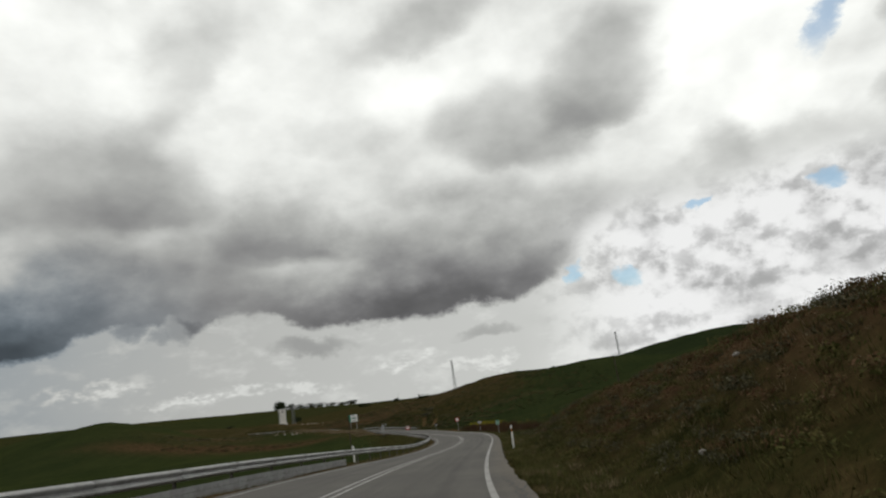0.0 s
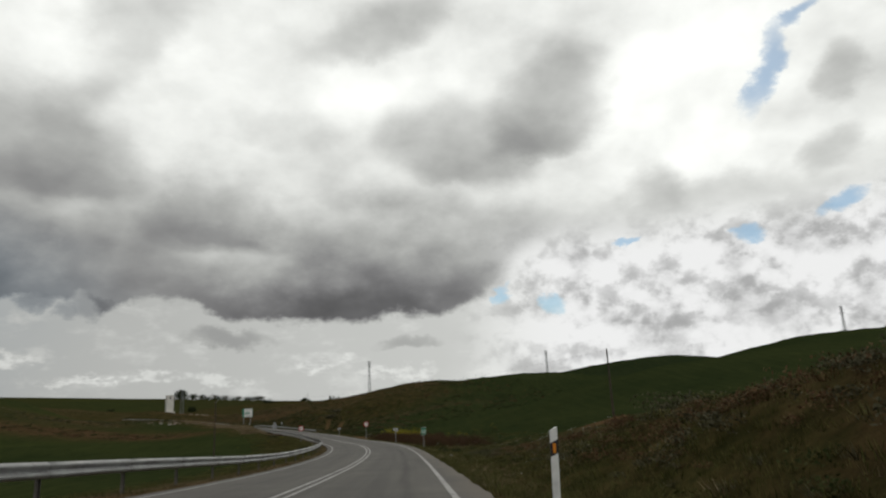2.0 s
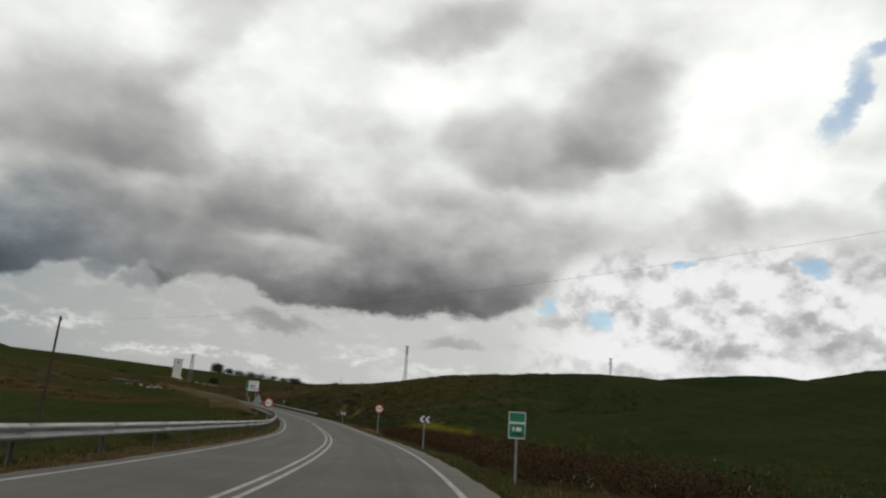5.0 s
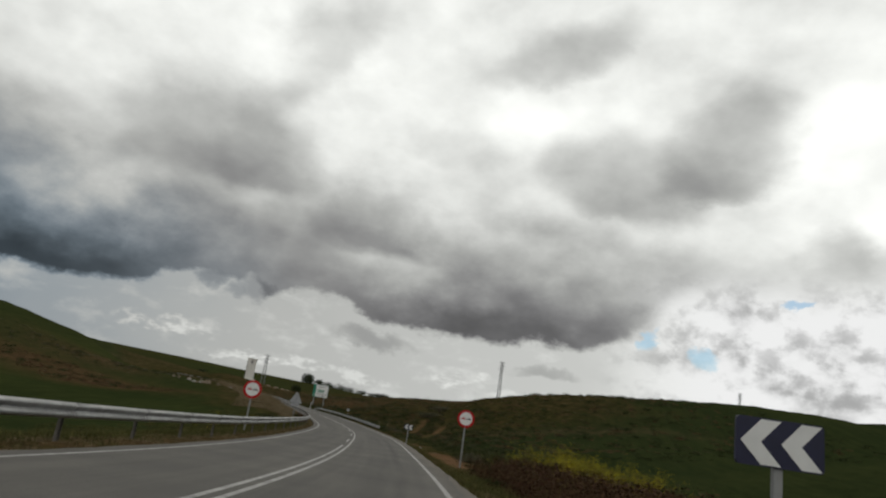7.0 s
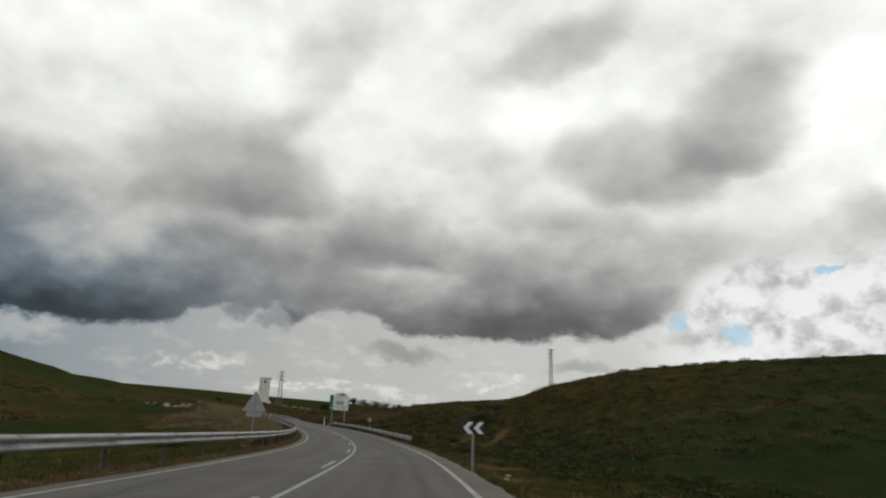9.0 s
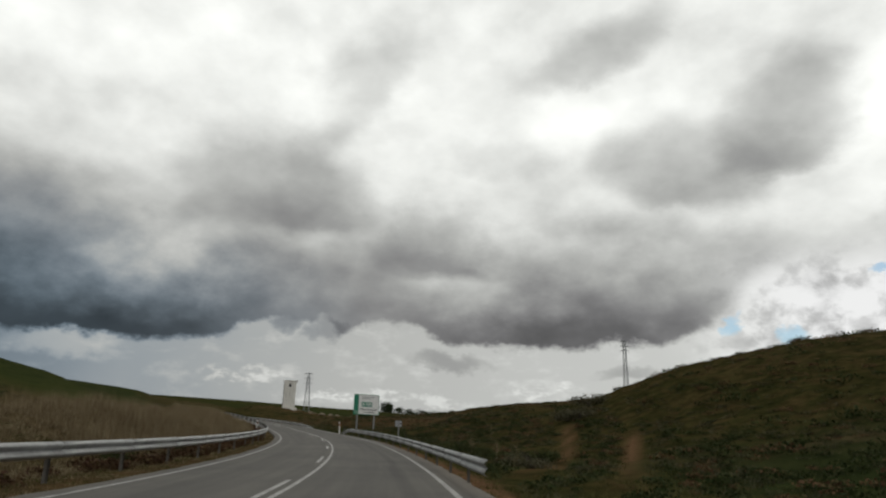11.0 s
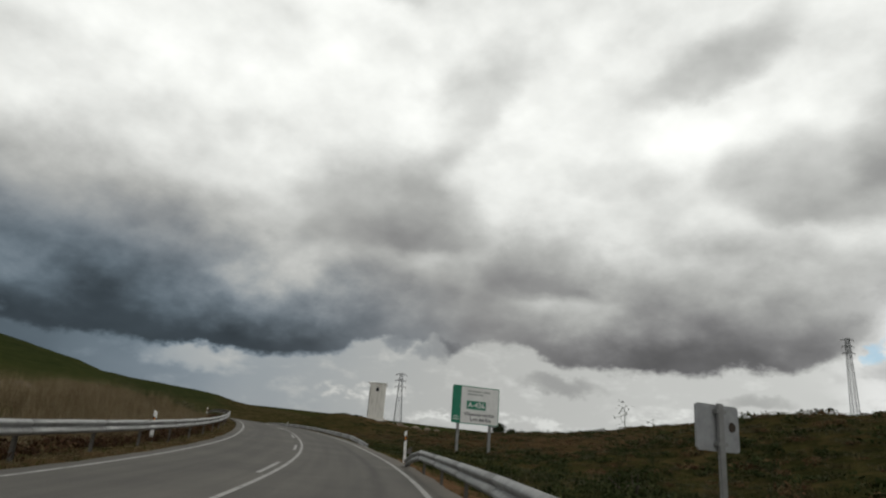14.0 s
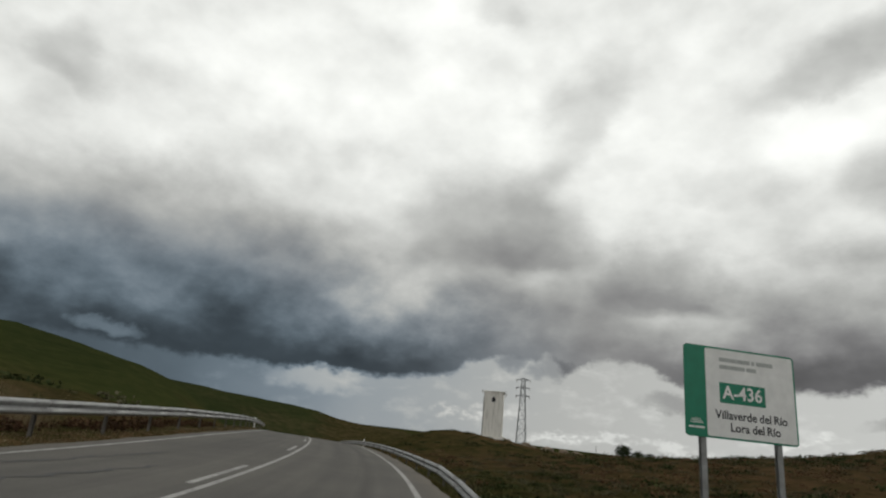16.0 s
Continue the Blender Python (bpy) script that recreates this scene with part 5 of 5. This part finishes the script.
plants("bank_tussocks", FINE + TUSSOCKS[:4], band(1500, -6, 76, 6.0, 18, RNG, 1.0, (4.0, 3.3, -0.1)), 0.35, 1.0, M_GRASS, "dark green tussocks hanging over the cut bank", "grass")
plants("rusty_tussocks", FINE + TUSSOCKS[:3], band(2300, -6, 76, 7.0, 19, RNG, 0.9, (6.0, 5.3, -0.4)), 0.35, 1.0, M_RUST, "red-brown withered tussocks high on the cut bank", "grass")
plants("grey_tussocks", FINE + TUSSOCKS[:4], band(600, 10, 80, 6.6, 14, RNG, 1.0, (5.0, 1.3, 0.0)), 0.4, 1.05, M_SAGE, "grey dry tussocks along the bank crest", "grass")
plants("bank_scrub", FINE, band(420, -6, 75, 6.0, 17, RNG, 1.0, (4.0, 3.3, -0.1)), 0.35, 0.85, M_HERB, "low dark scrub growing over the cut bank")
plants("red_weeds", WEEDS, band(820, 98, 148, 6.0, 12, RNG, 1.0, (6.0, 0.4, -0.9)), 0.7, 1.3, M_DOCK, "rusty red-brown weeds in a dense stand on the verge", "weeds")
plants("dark_weeds", WEEDS, band(420, 127, 146, 7.0, 13, RNG, 1.0), 0.9, 1.5, M_DOCK, "dark red-brown weeds before the mustard", "weeds")
plants("green_weeds", WEEDS, band(170, 94, 150, 6.3, 12, RNG, 1.0, (4.0, 2.4, 0.1)), 0.4, 0.9, M_HERB, "green leafy weeds among the rusty stand", "weeds")
plants("verge_scrub", BUSHES, band(520, 84, 190, 5.8, 14, RNG, 1.0, (5.0, 6.1, 0.0)), 0.3, 0.9, M_SHRUB, "leafy dark weeds along the field edge")
plants("rail_weeds", BUSHES, band(420, 188, 300, -4.7, -5.7, RNG, 1.0, (3.0, 2.1, -0.2)), 0.4, 1.1, M_DOCK, "dark low weeds along the foot of the rail", "weeds")
plants("rail_rust", BUSHES, band(200, 188, 300, -4.7, -6.2, RNG, 1.0, (4.0, 5.1, 0.0)), 0.4, 1.0, M_RUST, "withered brown weeds along the foot of the rail", "weeds")
plants("verge_herbs", BUSHES, band(600, 150, 200, 6.5, 16, RNG, 1.0, (5.0, 3.1, -0.2)), 0.3, 0.9, M_HERB, "green herbs and low weeds on the verge", "weeds")
plants("slope_scrub", BUSHES, off_tracks(band(1000, 192, 285, 5.6, 22, RNG, 1.1)), 0.35, 1.2, M_SHRUB, "dark green scrub scattered over the rough slope", skew=1.8)
plants("slope_tussocks", TUSSOCKS, off_tracks(band(2600, 190, 300, 5.4, 26, RNG, 1.1, (6.0, 3.7, -0.3))), 0.4, 1.2, M_SAGE, "dry grey-brown tussocks over the rough slope", "grass", skew=1.4)
plants("slope_herbs", BUSHES, off_tracks(band(800, 192, 300, 5.0, 24, RNG, 1.1, (7.0, 1.7, -0.2))), 0.3, 1.1, M_HERB, "fresh green herbs over the rough slope", skew=1.6)
plants("slope_rust", BUSHES, off_tracks(band(800, 195, 330, 8.0, 34, RNG, 1.0, (9.0, 4.9, 0.1))), 0.3, 1.0, M_RUST, "brown withered weeds over the rough slope", "weeds")
plants("far_slope_scrub", CLUMPS, off_tracks(band(2600, 190, 330, 16, 75, RNG, 1.0, (11.0, 2.9, -0.35))), 0.3, 1.5, M_SHRUB, "dark scrub thinning out up the slope", skew=2.2)
plants("far_slope_herbs", CLUMPS, off_tracks(band(1100, 190, 330, 16, 75, RNG, 1.0, (13.0, 5.9, 0.0))), 0.3, 1.4, M_HERB, "green herbs patching the slope", skew=2.0)
plants("far_slope_withered", CLUMPS, off_tracks(band(2200, 195, 330, 12, 70, RNG, 1.0, (10.0, 8.3, -0.3))), 0.3, 1.2, M_RUST, "withered brown weeds spread over the slope", "weeds", skew=2.0)
plants("far_slope_dry", TUSSOCKS, off_tracks(band(2600, 195, 330, 10, 60, RNG, 1.0, (8.0, 6.3, -0.2))), 0.5, 1.4, M_SAGE, "dry grey-brown tussocks up the slope", "grass", skew=1.4)
plants("hill_scrub", CLUMPS, patch(2400, -30, 342, 34, 22, 8.0, 0.5, 0.05), 0.3, 1.5, M_SHRUB, "scattered dark scrub over the brown hill", skew=2.6)
plants("hill_rust", CLUMPS, patch(2200, -30, 342, 34, 22, 12.0, 3.5, -0.2), 0.3, 1.5, M_RUST, "withered brown scrub over the hill", skew=2.0)
plants("hill_dry_grass", CLUMPS, patch(900, -45, 330, 30, 22, 10.0, 7.5, 0.1), 0.2, 0.8, M_SAGE, "pale dry tufts over the hill", "grass", skew=2.0)
x, y, z = band(900, 212, 330, -17, -60, RNG, 1.0)
u, l = road_coords(x, y)
ok = np.abs(l + 24 + 0.35 * (u - 200)) < 9 * RNG.uniform(0.2, 1, len(u))
plants("ditch_scrub", CLUMPS, (x[ok], y[ok], z[ok]), 0.4, 1.6, M_RUST, "brown scrub along the old ditch", skew=1.5)
plants("ditch_bushes", CLUMPS, (x[ok][::2] + 0.7, y[ok][::2], lie(x[ok][::2] + 0.7, y[ok][::2])), 0.4, 1.8, M_SHRUB, "dark bushes along the old ditch", skew=1.8)
plants("flank_scrub", CLUMPS, patch(420, -112, 262, 22, 9, 9.0, 2.5, -0.1), 0.4, 1.7, M_SHRUB, "dark scrub over the dry flank beyond the field", skew=1.8)
plants("flank_weeds", CLUMPS, patch(340, -110, 260, 22, 8, 7.0, 6.5, -0.1), 0.4, 1.5, M_SAGE, "dry pale scrub over the flank beyond the field", skew=1.8)
plants("tower_scrub", CLUMPS, patch(500, -120, 335, 18, 14, 6.0, 1.5, 0.0), 0.3, 1.3, M_SHRUB, "dark scrub round the tower mound", skew=1.6)


def mustard(x, y, r, h, rng, n):
    """A stand of wild mustard: green stalks with small yellow flowers."""
    px, py = x + rng.normal(0, r, n), y + rng.normal(0, r * 0.6, n)
    clear = np.abs(road_coords(px, py)[1]) > 6.4
    px, py = px[clear], py[clear]
    n = len(px)
    pz = lie(px, py)
    return px, py, pz, rng.uniform(0.7, 1.25, n) * h


FLOWERS = []
for _ in range(4):
    v, f = leaf_cloud(130, 0.32, 0.32, 0.75, 0.0105, RNG, 8, base=0.35)
    FLOWERS.append((v, f))
STALKS = [tuft_arrays(16, 0.9, 0.25, 0.012, RNG, 0.4) for _ in range(4)]
spots = [(148.5, 11.0, 1.1, 1.7, 130), (151.0, 9.6, 0.9, 1.1, 50), (147.0, 12.8, 1.4, 1.5, 80), (138.0, 11.5, 3.0, 0.8, 40), (127.0, 13.0, 3.4, 0.8, 30), (120.0, 9.0, 3.0, 0.9, 12), (172.0, -8.5, 2.2, 0.6, 24), (160.0, -9.5, 2.6, 0.5, 16)]
PX, PY, PZ, PS = [], [], [], []
for u, l, r, h, n in spots:
    q = at(u, l)
    a, b, c, d = mustard(q.x, q.y, r, h, RNG, n)
    PX.append(a), PY.append(b), PZ.append(c), PS.append(d)
PX, PY, PZ, PS = (np.concatenate(q) for q in (PX, PY, PZ, PS))
scatter("mustard_flowers", FLOWERS, PX, PY, PZ, PS, M_YELLOW, "bright yellow flower heads of wild mustard", "flowers", RNG)
scatter("mustard_stalks", STALKS, PX, PY, PZ, PS, M_GRASS, "green leafy stalks of wild mustard", "weeds", RNG)
scatter("mustard_foliage", WEEDS, PX[::2], PY[::2], PZ[::2], PS[::2] * 0.85, M_SHRUB, "dark green leaves under the wild mustard", "weeds", RNG)
scatter("mustard_undergrowth", WEEDS, PX[1::2] + 0.3, PY[1::2] - 0.8, PZ[1::2], PS[1::2] * 0.75, M_DOCK, "red-brown weeds in front of the wild mustard", "weeds", RNG)


def shrub(u, l, w, h, mat_, label, seed, stems=5, leaves=1400):
    rng = np.random.default_rng(seed)
    q = at(u, l)
    p = standing(q.x, q.y)
    root = thing("shrub", Matrix.Translation(p), label, "shrub", "shrubs on the verge")
    bm = bmesh.new()
    for k in range(stems):
        a = rng.uniform(0, 6.28)
        e = (math.cos(a) * w * rng.uniform(0.2, 0.6), math.sin(a) * w * rng.uniform(0.2, 0.6), h * rng.uniform(0.6, 0.95))
        m = (e[0] * 0.35, e[1] * 0.35, e[2] * 0.5)
        bm_rod(bm, (0, 0, -0.15), m, 0.035, 0.025, 5)
        bm_rod(bm, m, e, 0.025, 0.008, 5)
    part("stems", bm, M_BARK, root)
    v, f = leaf_cloud(leaves, w, w, h, 0.035 * max(0.8, w), rng, 7)
    me = big_mesh("foliage", v, f, mat_, 3)
    ob = new("foliage", me)
    ob.parent = root
    return root


for k, (u, l, w, h, m_, lab) in enumerate((
        (158.0, 7.6, 1.3, 0.9, M_SAGE, "grey-green rounded shrub on the verge"), (161.0, 10.5, 1.3, 0.8, M_SHRUB, "dark leafy shrub on the verge"),
        (153.6, 9.6, 1.9, 1.5, M_SHRUB, "dark rounded shrub beside yellow mustard"), (66.0, 12.0, 1.4, 0.8, M_SAGE, "dry grey shrub on the bank end"),
        (50.0, 10.0, 1.2, 0.7, M_SAGE, "dry grey shrub on the bank crest"), (214.0, 9.0, 1.4, 0.9, M_SAGE, "pale twiggy shrub on the slope"),
        (240.0, 22.0, 3.0, 1.5, M_SAGE, "grey twiggy bush mass on the slope"), (243.5, 25.0, 2.4, 1.3, M_SAGE, "grey twiggy bush mass on the slope"), (219.0, 11.0, 1.4, 0.8, M_SHRUB, "dark shrub on the rough slope"), (226.0, 8.0, 1.1, 0.7, M_SHRUB, "dark shrub on the rough slope"),
        (247.0, 8.2, 1.2, 0.8, M_SHRUB, "dark bramble beside the small sign"), (244.0, 10.0, 1.1, 0.7, M_SHRUB, "dark bramble beside the small sign"),
        (258.0, 13.0, 1.4, 0.8, M_SHRUB, "dark shrub below the bank"), (182.0, -8.0, 1.1, 0.7, M_SHRUB, "dark weeds under the guard rail"),
        (108.0, -6.0, 0.7, 0.6, M_SHRUB, "small weeds at a rail post"), (205.0, -5.6, 0.8, 0.7, M_SHRUB, "dark weeds at the rail posts"),
        (211.0, -5.7, 0.8, 0.7, M_SHRUB, "dark weeds at the rail posts"), (237.0, -5.6, 0.9, 0.7, M_SHRUB, "dark weeds at the rail posts"))):
    shrub(u, l, w, h, m_, lab, 40 + k)


def thistle(u, l, h, seed):
    """A tall branching stalk with small heads, against the sky."""
    rng = np.random.default_rng(seed)
    q = at(u, l)
    root = thing("tall_weed", Matrix.Translation(standing(q.x, q.y)), "tall branching dry weed with small seed heads", "weed", "tall weeds on the bank")
    bm = bmesh.new()
    bm_rod(bm, (0, 0, -0.1), (0.05, 0, h), 0.013, 0.006, 5)
    tips = [(0.05, 0, h)]
    for k in range(15):
        z = h * rng.uniform(0.3, 0.92)
        a = rng.uniform(0, 6.28)
        r = (h - z) * 0.24 + 0.06
        e = (math.cos(a) * r, math.sin(a) * r, z + r * rng.uniform(0.8, 1.5))
        bm_rod(bm, (0.05 * z / h, 0, z), e, 0.006, 0.003, 4)
        tips.append(e)
    part("stalk", bm, M_STRAW if u < 245 else M_SHRUB, root)
    bm = bmesh.new()
    for t in tips:
        for q in range(3):
            p = Vector(t) + Vector(rng.normal(0, 0.035 * h, 3))
            m = Matrix.Translation(p) @ Matrix.Rotation(rng.uniform(0, 3.1), 4, "X") @ Matrix.Rotation(rng.uniform(0, 3.1), 4, "Z") @ Matrix.Diagonal((1.0, 0.6, 0.3, 1))
            bmesh.ops.create_icosphere(bm, subdivisions=1, radius=rng.uniform(0.008, 0.017) * h, matrix=m)
    tagged(part("seed_heads", bm, M_SHRUB, root, "small dark leaves and seed heads"), kind="stuff")


for k, (u, l, h) in enumerate(((226, 8.5, 1.0), (229, 9.5, 0.9), (221, 9.0, 0.9), (255.5, 11.6, 2.9), (254.0, 11.9, 2.4), (253.0, 11.4, 2.0), (258, 12.5, 1.9), (248, 12.0, 1.7), (240, 14.0, 1.5), (223, 8.0, 1.3), (215, 8.5, 1.0), (217, 8.0, 0.9))):
    thistle(u, l, h, 90 + k)


def tree(p, h, w, seed, label="round dark tree on the far rise"):
    rng = np.random.default_rng(seed)
    root = thing("tree", Matrix.Translation(p), label, "tree", "trees on the skyline")
    bm = bmesh.new()
    bm_rod(bm, (0, 0, -0.4), (0, 0, h * 0.4), 0.05 * h * 0.6, 0.03 * h * 0.6, 8)
    for k in range(6):
        a = k * 1.05 + rng.uniform(0, 0.5)
        bm_rod(bm, (0, 0, h * rng.uniform(0.22, 0.4)), (math.cos(a) * w * 0.5, math.sin(a) * w * 0.5, h * rng.uniform(0.55, 0.85)), 0.018 * h, 0.006 * h, 6)
    part("trunk", bm, M_BARK, root)
    v, f = leaf_cloud(1100, w, w, h * 0.9, 0.05 * h, rng, 11, base=-0.02 * h)
    ob = new("crown", big_mesh("crown", v, f, M_TREE, 3))
    ob.parent = root
    return root


for k, (az, dist, h, w) in enumerate(((-19.6, 1150, 22, 12), (-18.8, 1150, 13, 11), (-18.0, 1150, 12, 11), (-17.2, 1150, 14, 12), (-16.4, 1150, 11, 11), (-15.6, 1150, 10, 10), (-14.8, 1150, 10, 10), (-14.0, 1150, 12, 12),
                                      (-13.1, 566, 4.5, 3.5), (-12.7, 560, 3, 4), (-10.3, 565, 4.5, 3.5), (-10.0, 570, 2.5, 3))):
    tree(standing(dist * math.sin(radians(az)), dist * math.cos(radians(az)), -0.08 * h), h, w, 120 + k)
TQ = standing(-70, 488)
tree(TQ, 19.4 - TQ.z, 5.5, 118)
TQ = standing(-64, 486)
tree(TQ, 16.8 - TQ.z, 4.0, 119)
for k, (x, y, h, w) in enumerate(((-167, 503, 5.5, 3.0), (-188, 430, 2.4, 3.0), (-100, 398, 2.6, 1.6), (-83, 420, 2.4, 1.6), (-224, 454, 3.4, 3.0), (-172, 372, 1.6, 2.0))):
    tree(standing(x, y), h, w, 140 + k, "small dark bushy tree on the rise")

# ================= stones, rubble and litter =================


def stone(p, size, seed, mat_, label, group):
    bm = bmesh.new()
    bmesh.ops.create_icosphere(bm, subdivisions=2, radius=size)
    for v in bm.verts:
        n_ = noise.noise(v.co * (1.6 / size) + Vector((seed * 3.7, 0, 0)))
        v.co *= 1 + 0.35 * n_
        v.co.z *= 0.6
    ob = part("stone", bm, mat_)
    ob.matrix_basis = Matrix.Translation(p) @ Matrix.Rotation(seed * 1.7, 4, "Z")
    return tagged(ob, label, "stone", group)


for k in range(16):
    x, y = -105 + RNG.normal(0, 5), 338 + RNG.normal(0, 3)
    stone(standing(x, y, 0.0), RNG.uniform(0.3, 0.9), k, M_ROCK, "pale weathered boulder below the tower", "boulders below the tower")
for k in range(26):
    q = RNG.uniform(-9, 9)
    x, y = -83 - 0.7 * q + RNG.normal(0, 1.5), 247 + 0.7 * q + RNG.normal(0, 1.5)
    stone(standing(x, y, 0.05), RNG.uniform(0.15, 0.5), 30 + k, M_ROCK if k % 6 else M_CONCRETE, "rubble lump on the dumped mound", "rubble lumps")
for k, (u, l, s) in enumerate(((78, 5.6, 0.13), (171, 5.2, 0.10), (173, 5.6, 0.09), (16, 9.5, 0.10), (12, 7.0, 0.08), (186, -5.4, 0.12))):
    q = at(u, l)
    stone(standing(q.x, q.y, 0.03), s, 70 + k, M_CONCRETE, "small pale stone on the verge", "small pale stones")
n = 110
x, y, z = band(n, 50, 110, 5.5, 15, RNG, 1.0)
PET = [leaf_cloud(4, 0.2, 0.2, 0.25, 0.022, RNG, 3, base=0.35) for _ in range(4)]
scatter("pale_flowers", PET, x, y, z, RNG.uniform(0.6, 1.2, len(x)), M_PALE, "tiny white wild flowers in the grass", "flowers", RNG)


# ================= cracks in the asphalt =================


def crack(u0, u1, lat0, lat1, seed, w=0.02):
    rnd = random.Random(seed)
    us = np.linspace(u0, u1, int((u1 - u0) / 0.3) + 2)
    verts, faces = [], []
    for i, u in enumerate(us):
        l = lat0 + (lat1 - lat0) * i / (len(us) - 1) + rnd.uniform(-0.09, 0.09)
        k = w * rnd.uniform(0.5, 1.4)
        verts += [tuple(at(u, l - k, 0.004)), tuple(at(u, l + k, 0.004))]
        if i:
            faces.append((2 * i - 2, 2 * i - 1, 2 * i + 1, 2 * i))
    me = bpy.data.meshes.new("crack")
    me.from_pydata(verts, [], faces)
    link_mesh("crack", me, M_TAR, road)


for k, c in enumerate(((5, 14, 3.75, 4.05), (8, 17, 4.0, 3.8), (60, 68, 3.8, 4.0), (130, 141, 3.7, 4.0), (158, 163, -2.7, -1.9), (160, 166, -2.2, -2.6), (268, 276, -2.4, -1.2), (272, 279, -2.8, -2.0), (214, 219, -2.6, -1.8))):
    crack(*c, seed=k, w=0.02 if c[2] > 0 else 0.05)
